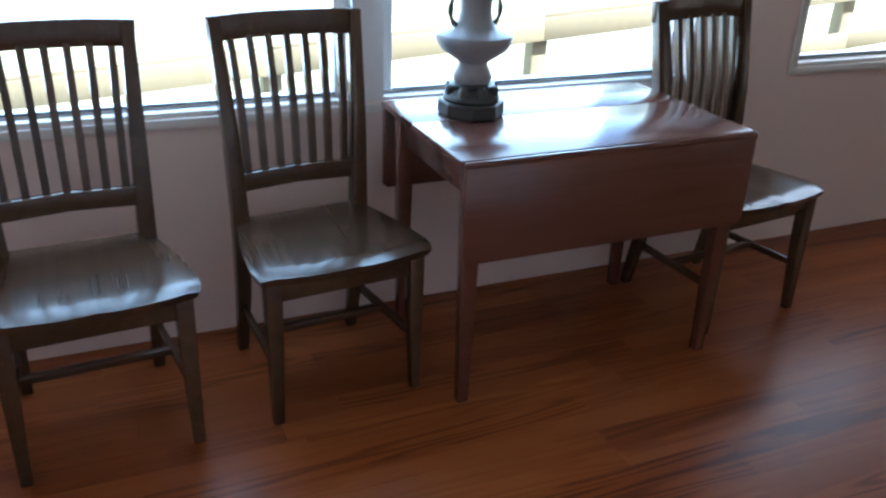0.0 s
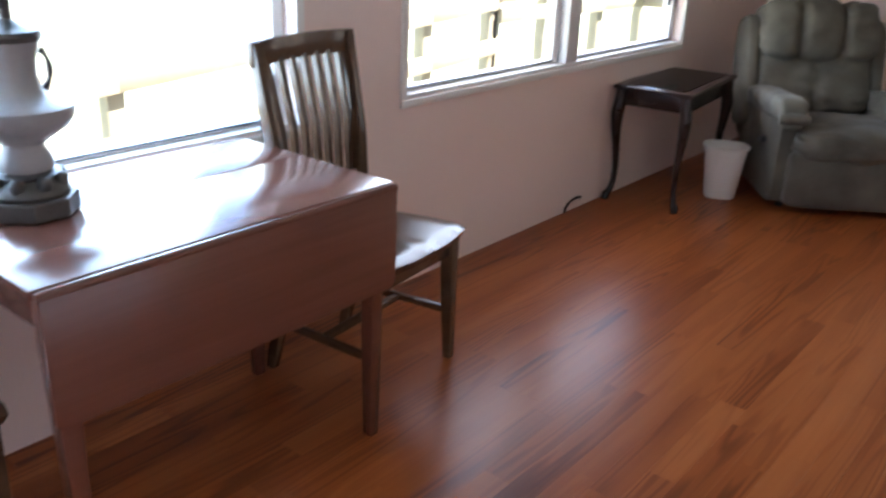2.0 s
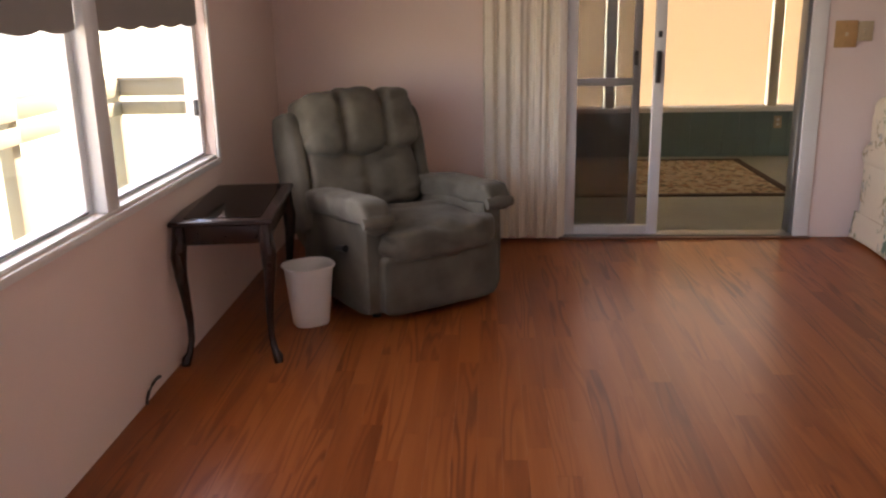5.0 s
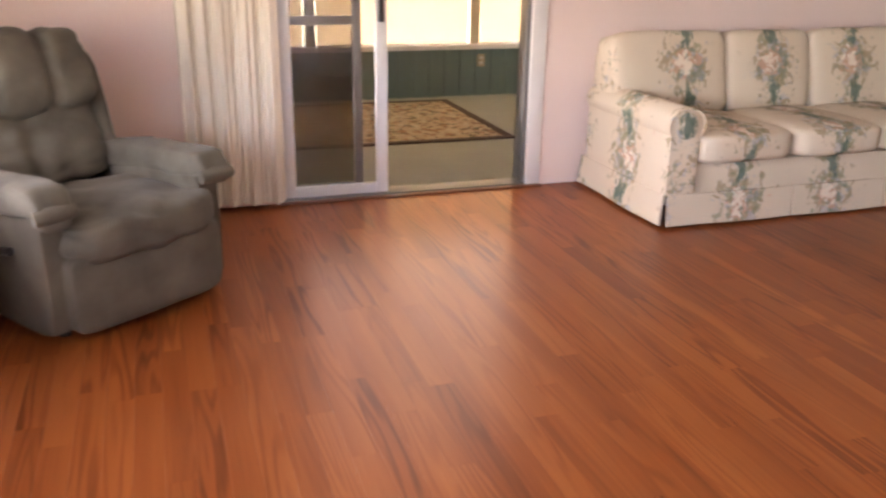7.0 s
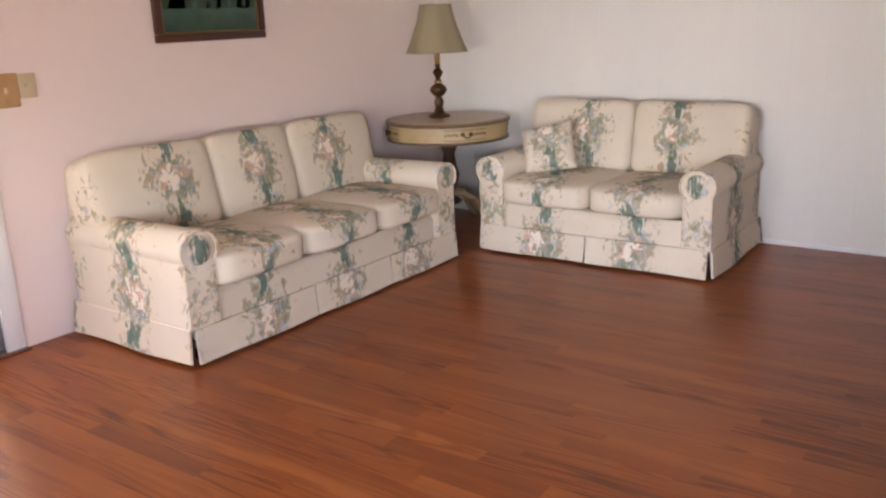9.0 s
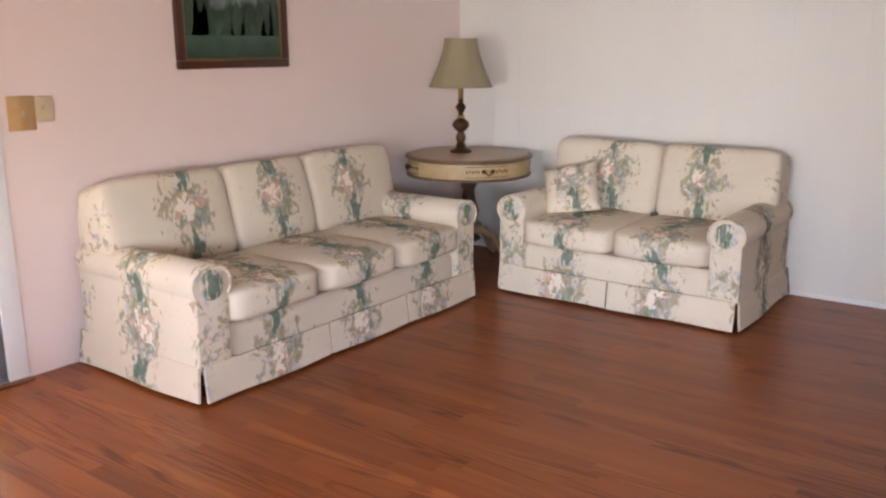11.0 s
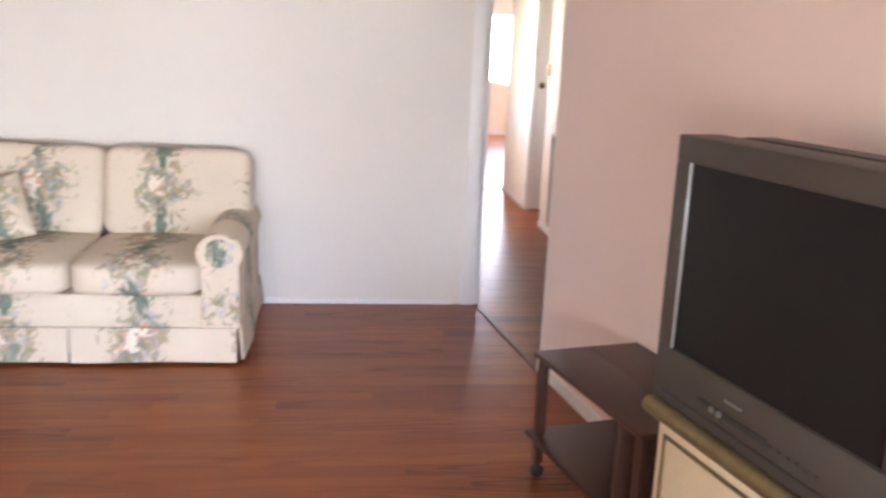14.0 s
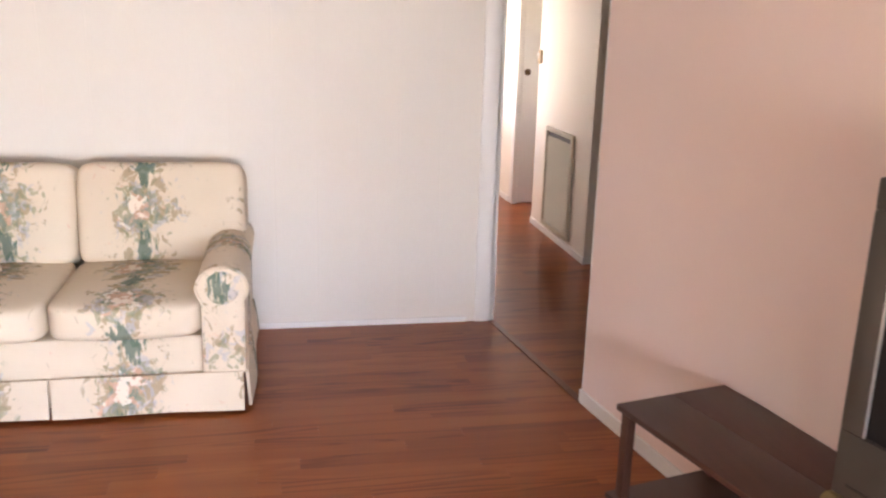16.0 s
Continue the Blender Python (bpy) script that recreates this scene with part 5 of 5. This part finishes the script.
part("rod", sweep([(1.15, 5.862, 2.14), (3.3, 5.862, 2.14)], [0.014, 0.014], sides=12), M_ALU, curtain)
for x in (1.17, 3.28):
    part("bracket", box(x - 0.01, x + 0.01, 5.855, YE, 2.12, 2.16, 0.003), M_ALU, curtain)

# ---------------- trims ----------------
b = box(XR - 0.012, XR - 0.001, 2.42, YE, 0.0, 0.03, 0.003)
structure("baseboard_east", b, M_TRIM, "low white baseboard strip", "baseboard")
trim = empty("trim_opening", pose(0, 0, 0), "white trim board at the end of the panelled wall", "trim", kind="structure")
part("board", box(XR - 0.016, XR - 0.001, 2.285, 2.375, 0, H, 0.003), M_TRIM, trim)
part("edge", box(XR - 0.016, XR + WALL_T + 0.01, 2.272, 2.298, 0, H, 0.003), M_TRIM, trim)
b = moved(box(-2.6, 0.012, 0.001, 0.012, 0, 0.06, 0.003), pw)
structure("baseboard_south", b, M_TRIM, "white baseboard under the pink wall", "baseboard")
b = moved(box(0.001, 0.012, -WALL_T, 0.0, 0, H, 0.003), pw)
structure("trim_corner", b, M_TRIM, "white corner trim at the opening", "trim")
b = box(7.60, 8.85, HY + 0.001, HY + 0.012, 0, 0.05, 0.003)
structure("baseboard_hall", b, M_TRIM, "white hall baseboard", "baseboard")
b = box(9.66, 10.72, HY - 0.029, HY - 0.018, 0, 0.05, 0.003)
structure("baseboard_hall_far", b, M_TRIM, "white baseboard further down the hall", "baseboard")
b = box(XF - 0.014, XF - 0.001, -0.6, 2.42, 0, 0.09, 0.003)
structure("baseboard_far_room", b, M_TRIM, "white baseboard under the far window", "baseboard")
b = box(10.69, 10.73, HY - 0.02, 2.42, 0.0, 0.008, 0.002)
structure("trim_threshold_far", b, M_STRIP, "dark threshold strip at the far room's doorway", "trim")
# vertical battens of the panelled wall
for k in range(17):
    y = 2.58 + 0.203 * k
    part("groove_cover", box(XR - 0.0022, XR - 0.0005, y - 0.004, y + 0.004, 0.032, H, 0.0008, 1), M_WHITE_PANEL, wall_east)
# threshold strip across the opening
p0, p1 = Vector((6.64, 2.29, 0)), pw @ Vector((0.0, 0.0, 0))
d = (p1 - p0)
b = box(0, d.length, -0.016, 0.016, 0.0, 0.006, 0.002)
moved(b, Matrix.Translation(p0) @ Matrix.Rotation(math.atan2(d.y, d.x), 4, "Z"))
structure("trim_threshold", b, M_STRIP, "dark threshold strip between room and hall", "trim")

# ---------------- hall ----------------
gr = empty("air_grille", pose(8.22, HY + 0.013, 0.44), "beige louvred return air grille low on the hall wall", "grille")
GW, GH = 0.295, 0.365
for lim in ((-GW, GW, GH - 0.03, GH), (-GW, GW, -GH, -GH + 0.03), (-GW, -GW + 0.03, -GH + 0.03, GH - 0.03), (GW - 0.03, GW, -GH + 0.03, GH - 0.03)):
    part("frame", box(lim[0], lim[1], -0.012, 0.012, lim[2], lim[3], 0.003), M_GRILLE, gr)
part("backing", box(-GW + 0.03, GW - 0.03, -0.012, -0.008, -GH + 0.03, GH - 0.03), M_TV_DARK, gr, "dark duct behind the louvres", False)
slat_bm = box(-GW + 0.03, GW - 0.03, -0.010, 0.010, -0.0015, 0.0015)
moved(slat_bm, Matrix.Rotation(radians(-40), 4, "X"))
first = part("louvre", slat_bm, M_GRILLE, gr, smooth=False)
first.location = (0, 0, -GH + 0.045)
for k in range(1, 32):
    ob = new("louvre", first.data)
    ob.parent = gr
    ob.location = (0, 0, -GH + 0.045 + 0.0197 * k)
hd = empty("door_2", pose(0, 0, 0), "white hall door with a small dark knob", "door", kind="structure")
part("leaf", box(9.57, 9.61, 0.955, 1.33, 0.01, 2.03, 0.003), M_TRIM, hd)
part("jamb", box(9.56, 9.66, 1.33, 1.38, 0, 2.08, 0.003), M_TRIM, hd)
ob = part("knob", lathe([(0.010, 0), (0.010, 0.03), (0.026, 0.04), (0.028, 0.055), (0.018, 0.066)], 20), M_BRONZE, hd, "small dark knob")
ob.matrix_local = pose(9.57, 1.305, 1.136, 0, -90)
th = empty("thermostat", pose(8.80, HY + 0.001, 1.29), "small beige thermostat on the hall wall", "thermostat")
part("case", box(-0.03, 0.03, 0, 0.022, -0.05, 0.05, 0.006), M_BEIGE, th)
part("dial", lathe([(0.018, 0), (0.016, 0.008)], 18), M_WHITE_PLASTIC, th).matrix_local = pose(0, 0.022, 0.01, -90)
hw = empty("window_3", pose(0, 0, 0), "bright window in the far room beyond the hall", "window", kind="structure")
for lim in ((-0.30, 0.65, 0.86, 0.90), (-0.30, 0.65, 1.98, 2.02), (-0.30, -0.26, 0.90, 1.98), (0.61, 0.65, 0.90, 1.98)):
    part("window_frame", box(XF, XF + 0.06, lim[0], lim[1], lim[2], lim[3], 0.003), M_VINYL, hw)
part("window_sill", box(XF - 0.03, XF, -0.34, 0.69, 0.83, 0.858, 0.003), M_TRIM, hw)
ob = part("pane", box(XF + 0.028, XF + 0.032, -0.26, 0.61, 0.90, 1.98), M_GLASS, hw, "", False)
ob.visible_shadow = False

# window added out of view in the north wall, only to light the hall
hs = empty("window_4", pose(0, 0, 0), "plain white vinyl window added out of view to light the hall", "window", kind="structure")
for lim in ((9.30, 10.1, 0.9, 0.94), (9.30, 10.1, 1.86, 1.9), (9.30, 9.34, 0.94, 1.86), (10.06, 10.1, 0.94, 1.86)):
    part("window_frame", box(lim[0], lim[1], 2.50, 2.54, lim[2], lim[3], 0.003), M_VINYL, hs)
ob = part("pane", box(9.34, 10.06, 2.52, 2.524, 0.94, 1.86), M_GLASS, hs, "", False)
ob.visible_shadow = False
# unseen slab added to stop direct sun through the hall's side opening
structure("hall_sun_block", box(7.4, 12.6, 2.541, 4.3, 2.18, 2.28), M_CEIL, "plain white slab added out of view to keep sun off the hall", "eave")

# ---------------- porch ----------------
M_CARPET = mat("grey-green porch carpet", (0.30, 0.30, 0.265), 0.95, var=0.1, scale=4, bump=0.5, bump_scale=280, fine=0.14)
M_WAINS = mat("grey-green painted panelling", (0.19, 0.255, 0.23), 0.55, var=0.08, scale=6, fine=0.04, stretch=(1, 1, 0.3))
M_RUGB = mat("dark rug border", (0.06, 0.035, 0.025), 0.95, var=0.2, bump=0.4, bump_scale=260)
M_POST = mat("tan painted porch post", (0.60, 0.50, 0.36), 0.6, var=0.08)
PY = 9.0
structure("porch_floor", box(0.0, 6.2, YE + 0.118, PY, -0.10, -0.02), M_CARPET, "grey-green carpet of the porch", "floor")
wains = structure("porch_wall_north", box(0.0, 6.2, PY, PY + 0.08, -0.1, 0.40), M_WAINS, "grey-green panelled low porch wall", "wall")
for k in range(41):
    x = 0.08 + 0.15 * k
    part("panel_batten", box(x - 0.05, x + 0.05, PY - 0.018, PY - 0.001, -0.02, 0.40), M_WAINS, wains)
part("sill", box(0.0, 6.2, PY - 0.05, PY + 0.1, 0.402, 0.447, 0.004), M_TRIM, wains, "white sill board")
b = box(0.0, 0.1, YE + 0.12, PY + 0.08, -0.1, 2.2)
structure("porch_wall_west", b, M_WAINS, "porch side wall", "wall")
b = box(6.1, 6.2, YE + 0.12, PY, -0.1, 2.2)
structure("porch_wall_east", b, M_WAINS, "porch side wall", "wall")
structure("porch_ceiling", box(-0.1, 6.4, YE + 0.121, PY + 0.25, 2.2, 2.28), M_CEIL, "white porch ceiling", "ceiling")
structure("porch_header", box(0.0, 6.2, PY, PY + 0.08, 1.95, 2.2), M_WAINS, "porch header beam", "wall")
for x in (0.14, 1.35, 2.42, 3.92, 5.4):
    ob = obj("porch_post", box(x - 0.045, x + 0.045, PY - 0.01, PY + 0.075, 0.448, 1.95, 0.004), M_POST)
    tagged(ob, "tan painted post between porch windows", "post", "porch posts", kind="structure")


def blind_mat():
    m = bpy.data.materials.new("cream blind vinyl")
    m.use_nodes = True
    t = m.node_tree
    b = t.nodes["Principled BSDF"]
    b.inputs["Base Color"].default_value = (0.70, 0.60, 0.46, 1)
    b.inputs["Roughness"].default_value = 0.6
    tr = t.nodes.new("ShaderNodeBsdfTranslucent")
    tr.inputs[0].default_value = (0.66, 0.56, 0.43, 1)
    mix = t.nodes.new("ShaderNodeMixShader")
    mix.inputs[0].default_value = 0.42
    t.links.new(b.outputs[0], mix.inputs[1])
    t.links.new(tr.outputs[0], mix.inputs[2])
    t.links.new(mix.outputs[0], t.nodes["Material Output"].inputs[0])
    return m


M_BLIND = blind_mat()
for x0, x1 in ((0.20, 1.30), (1.40, 2.37), (2.47, 3.87), (3.97, 5.35), (5.45, 6.09)):
    bl = empty("mini_blind", pose(x0, PY + 0.03, 0.449), "cream mini blind glowing with daylight on the porch window", "blind", "porch blinds")
    w = x1 - x0
    sb = box(0.01, w - 0.01, -0.013, 0.013, -0.0008, 0.0008)
    moved(sb, Matrix.Rotation(radians(-68), 4, "X"))
    one = part("slat", sb, M_BLIND, bl, smooth=False)
    one.location = (0, 0, 0.02)
    for k in range(1, 66):
        ob = new("slat", one.data)
        ob.parent = bl
        ob.location = (0, 0, 0.02 + 0.022 * k)
    part("bottom_bar", box(0.005, w - 0.005, -0.012, 0.012, 0.0, 0.012, 0.002), M_TRIM, bl)
    part("head_rail", box(0.005, w - 0.005, -0.018, 0.018, 1.462, 1.478, 0.002), M_TRIM, bl)


def rug_mat():
    m = bpy.data.materials.new("patterned rug pile")
    m.use_nodes = True
    t = m.node_tree
    b = t.nodes["Principled BSDF"]
    b.inputs["Roughness"].default_value = 0.95
    tc = t.nodes.new("ShaderNodeTexCoord")
    v = t.nodes.new("ShaderNodeTexVoronoi")
    v.inputs["Scale"].default_value = 27
    t.links.new(tc.outputs["Object"], v.inputs[0])
    s = t.nodes.new("ShaderNodeSeparateColor")
    t.links.new(v.outputs["Color"], s.inputs[0])
    r = t.nodes.new("ShaderNodeValToRGB")
    r.color_ramp.interpolation = "CONSTANT"
    r.color_ramp.elements[0].color = (0.36, 0.275, 0.19, 1)
    r.color_ramp.elements[1].position = 0.45
    r.color_ramp.elements[1].color = (0.22, 0.13, 0.08, 1)
    for p, c in ((0.6, (0.42, 0.34, 0.24)), (0.8, (0.12, 0.10, 0.06)), (0.9, (0.28, 0.15, 0.08))):
        e = r.color_ramp.elements.new(p)
        e.color = (*c, 1)
    t.links.new(s.outputs[0], r.inputs[0])
    t.links.new(r.outputs[0], b.inputs["Base Color"])
    return m


rug = empty("rug", pose(0, 0, -0.02), "tan patterned rug with a dark border on the porch carpet", "rug")
part("field", box(1.95, 3.52, 7.26, 8.72, 0.0, 0.010, 0.003), rug_mat(), rug)
for lim in ((1.88, 3.59, 7.19, 7.26), (1.88, 3.59, 8.72, 8.79), (1.88, 1.95, 7.26, 8.72), (3.52, 3.59, 7.26, 8.72)):
    part("border", box(lim[0], lim[1], lim[2], lim[3], 0.0, 0.011, 0.003), M_RUGB, rug)
out_pl = empty("wall_outlet", pose(3.98, PY - 0.019, 0.30), "beige outlet plate on the porch wall", "outlet")
part("plate", box(-0.036, 0.036, -0.006, 0, -0.057, 0.057, 0.003), M_BEIGE, out_pl)
for z in (-0.022, 0.022):
    part("socket", box(-0.014, 0.014, -0.008, -0.006, z - 0.012, z + 0.012, 0.001), M_WHITE_PLASTIC, out_pl)

# ---------------- outdoors ----------------
M_GRASS = mat("pale sunlit lawn", (0.34, 0.34, 0.20), 0.95, var=0.3, scale=0.5, bump=0.6, bump_scale=30, fine=0.2)
M_RAIL = mat("weathered cream timber", (0.29, 0.242, 0.155), 0.75, var=0.12, scale=5, bump=0.2, bump_scale=60, stretch=(1, 0.2, 1))
M_SIDING = mat("pale siding", (0.7, 0.7, 0.68), 0.7, var=0.05)
M_LEAF = mat("tree foliage", (0.06, 0.10, 0.035), 0.8, var=0.4, scale=3, fine=0.2)
M_BARK = mat("grey bark", (0.14, 0.11, 0.085), 0.9, var=0.3, scale=8, bump=0.5)
b = bmesh.new()
bmesh.ops.create_grid(b, x_segments=1, y_segments=1, size=400)
bmesh.ops.translate(b, verts=b.verts[:], vec=(0, 0, -0.75))
structure("ground", b, M_GRASS, "pale sunlit grass lawn reaching to the horizon", "ground")


def ramp_z(y):
    """Middle height of the upper rail board: up the ramp, then level round the deck."""
    return 0.44 + 0.069 * y if y < 5.12 else 0.835


rail = empty("ramp_railing", pose(0, 0, 0), "cream timber railing along the sloping ramp and deck", "railing")
RX, RYE = -1.60, 7.35
ys = [-2.2, -0.7, 0.75, 2.2, 3.3, 4.4, 5.1, 5.14, 5.8, 6.6, RYE]
for y in ys:
    z = ramp_z(y)
    part("post", box(RX - 0.045, RX + 0.045, y - 0.045, y + 0.045, -0.75, z - 0.02, 0.004), M_RAIL, rail)
for a, c in zip(ys, ys[1:]):
    if a == 5.1:
        continue
    low = -0.31 if a < 5.12 else -0.15
    for dz, hh in ((0.0, 0.060), (low, 0.050)):
        za, zc = ramp_z(a) + dz, ramp_z(c) + dz
        part("rail_board", sweep([(RX + 0.066, a, za), (RX + 0.066, c, zc)], [(hh, 0.019)] * 2, bevel=0.003), M_RAIL, rail)
    za, zc = ramp_z(a) + 0.068, ramp_z(c) + 0.068
    part("cap_board", sweep([(RX + 0.02, a, za), (RX + 0.02, c, zc)], [(0.013, 0.06)] * 2, bevel=0.003), M_RAIL, rail)
for x in (-0.85, -0.10):
    part("post", box(x - 0.045, x + 0.045, RYE - 0.045, RYE + 0.045, -0.75, 0.815, 0.004), M_RAIL, rail)
for dz, hh in ((0.0, 0.060), (-0.15, 0.050)):
    part("rail_board", box(RX + 0.086, -0.06, RYE - 0.085, RYE - 0.047, 0.835 + dz - hh, 0.835 + dz + hh, 0.003), M_RAIL, rail)
part("cap_board", box(RX + 0.081, -0.06, RYE - 0.1, RYE + 0.02, 0.89, 0.916, 0.003), M_RAIL, rail)
deck = empty("ramp_deck", pose(0, 0, 0), "weathered timber boards of the ramp and deck", "deck")
for k in range(64):
    y = -2.2 + 0.15 * k
    z = ramp_z(y) - 1.05
    part("board", box(RX - 0.05, -0.16, y + 0.004, y + 0.146, z - 0.03, z, 0.0), M_RAIL, deck, smooth=False)
for y in (-2.0, 2.0, 6.0):
    part("joist", box(RX + 0.05, -0.2, y - 0.04, y + 0.04, -0.75, ramp_z(y) - 1.085), M_RAIL, deck)


def tree(x, y, h, seed):
    r = random.Random(seed)
    root = empty("tree", pose(x, y, -0.75), "leafy green tree far across the lawn", "tree", "far trees")
    tb = sweep([(0, 0, 0), (0.1, 0, h * 0.3), (0.0, 0.1, h * 0.6)], [0.22, 0.16, 0.08], sides=8)
    for k in range(5):
        a = r.random() * 6.28
        sweep([(0.05, 0, h * 0.35), (h * 0.12 * math.cos(a), h * 0.12 * math.sin(a), h * 0.55), (h * 0.22 * math.cos(a), h * 0.22 * math.sin(a), h * 0.7)], [0.1, 0.06, 0.03], tb, 6)
    part("trunk", tb, M_BARK, root)
    cb = bmesh.new()
    for k in range(900):
        a, e, q = r.random() * 6.28, math.asin(2 * r.random() - 1), r.random() ** 0.4
        rad = h * 0.30 * (0.75 + 0.35 * math.sin(3 * a + seed) * math.cos(2 * e))
        c = Vector((rad * q * math.cos(a) * math.cos(e), rad * q * math.sin(a) * math.cos(e), h * 0.66 + rad * q * 1.05 * math.sin(e)))
        s = 0.12 + 0.16 * r.random()
        rot = Euler((r.random() * 6, r.random() * 6, r.random() * 6)).to_matrix()
        vs = [cb.verts.new(c + rot @ Vector(p) * s) for p in ((-1, 0, 0), (0, -0.5, 0.15), (1, 0, 0), (0, 0.5, 0.15))]
        cb.faces.new(vs)
    part("crown", cb, M_LEAF, root, smooth=False)


tree(-32, 42, 7.0, 1)
tree(-38, 30, 6.0, 2)
house = empty("house", pose(-34, 58, -0.75), "pale neighbouring house beyond the lawn", "house")
part("wall", box(-6, 6, -4, 4, 0, 2.8), M_SIDING, house)
part("roof", prism([(-6.4, 2.8), (6.4, 2.8), (0, 4.6)], 8.6), mat("grey shingle roof", (0.18, 0.18, 0.18), 0.9), house).matrix_local = Matrix(((1, 0, 0, 0), (0, 0, 1, -4.3), (0, 1, 0, 0), (0, 0, 0, 1)))
for x in (-3.5, 0.5, 3.5):
    part("window", box(x - 0.6, x + 0.6, -4.03, -3.99, 0.9, 2.1), M_TV_DARK, house)

# ---------------- floor strips ----------------
STRIP_W = 0.0805
rng = random.Random(7)
lengths = [0.48, 0.62, 0.78, 0.96, 1.2]
strip_meshes = {}
for L in lengths:
    b = box(-STRIP_W / 2 + 0.00012, STRIP_W / 2 - 0.00012, 0.00015, L - 0.00015, -0.006, 0.0)
    me = bpy.data.meshes.new("strip")
    b.to_mesh(me)
    b.free()
    me.materials.append(M_FLOOR)
    strip_meshes[L] = me
pieces = []
nx = int((XR - XW) / STRIP_W) + 1
for i in range(nx):
    x = XW + STRIP_W * (i + 0.5)
    y = Y0 - rng.random() * 0.5
    while y < YE:
        L = rng.choice(lengths)
        pieces.append((x, y, L))
        y += L
near, rest = [], []
for p in pieces:
    (near if (0.7 < p[0] < 3.6 and 2.2 < p[1] < 5.2) else rest).append(p)
near.sort(key=lambda p: (p[0] - 2.0) ** 2 + (p[1] - 3.6) ** 2)
rest += near[300:]
for x, y, L in near[:300]:
    ob = new("plank", strip_meshes[L])
    ob.parent = floor
    ob.location = (x, y, 0.0)
verts, faces = [], []


def add_strip(x, y0, y1, w=STRIP_W):
    g_ = 0.00013
    q = ((-w / 2 + g_, y0 + g_), (w / 2 - g_, y0 + g_), (w / 2 - g_, y1 - g_), (-w / 2 + g_, y1 - g_))
    k = len(verts)
    for z in (-0.006, 0.0):
        verts.extend((x + a, c, z) for a, c in q)
    faces.extend([(k + 4, k + 5, k + 6, k + 7), (k, k + 1, k + 5, k + 4), (k + 1, k + 2, k + 6, k + 5), (k + 2, k + 3, k + 7, k + 6), (k + 3, k, k + 4, k + 7)])


for x, y, L in rest:
    if y < YE and x < XR + 0.1:
        add_strip(x, max(y, Y0), min(y + L, YE + 0.0))
x = XW + STRIP_W * (nx + 0.5)
while x < XF:                      # hall
    y = -0.7 - rng.random() * 0.4
    while y < 2.42:
        L = rng.choice(lengths)
        if y + L > -0.6:
            add_strip(x, max(y, -0.6), min(y + L, 2.42))
        y += L
    x += STRIP_W
me = bpy.data.meshes.new("floor_strips")
me.from_pydata(verts, [], faces)
me.materials.append(M_FLOOR)
ob = new("floor_strips", me)
ob.parent = floor
tagged(ob, kind="stuff")
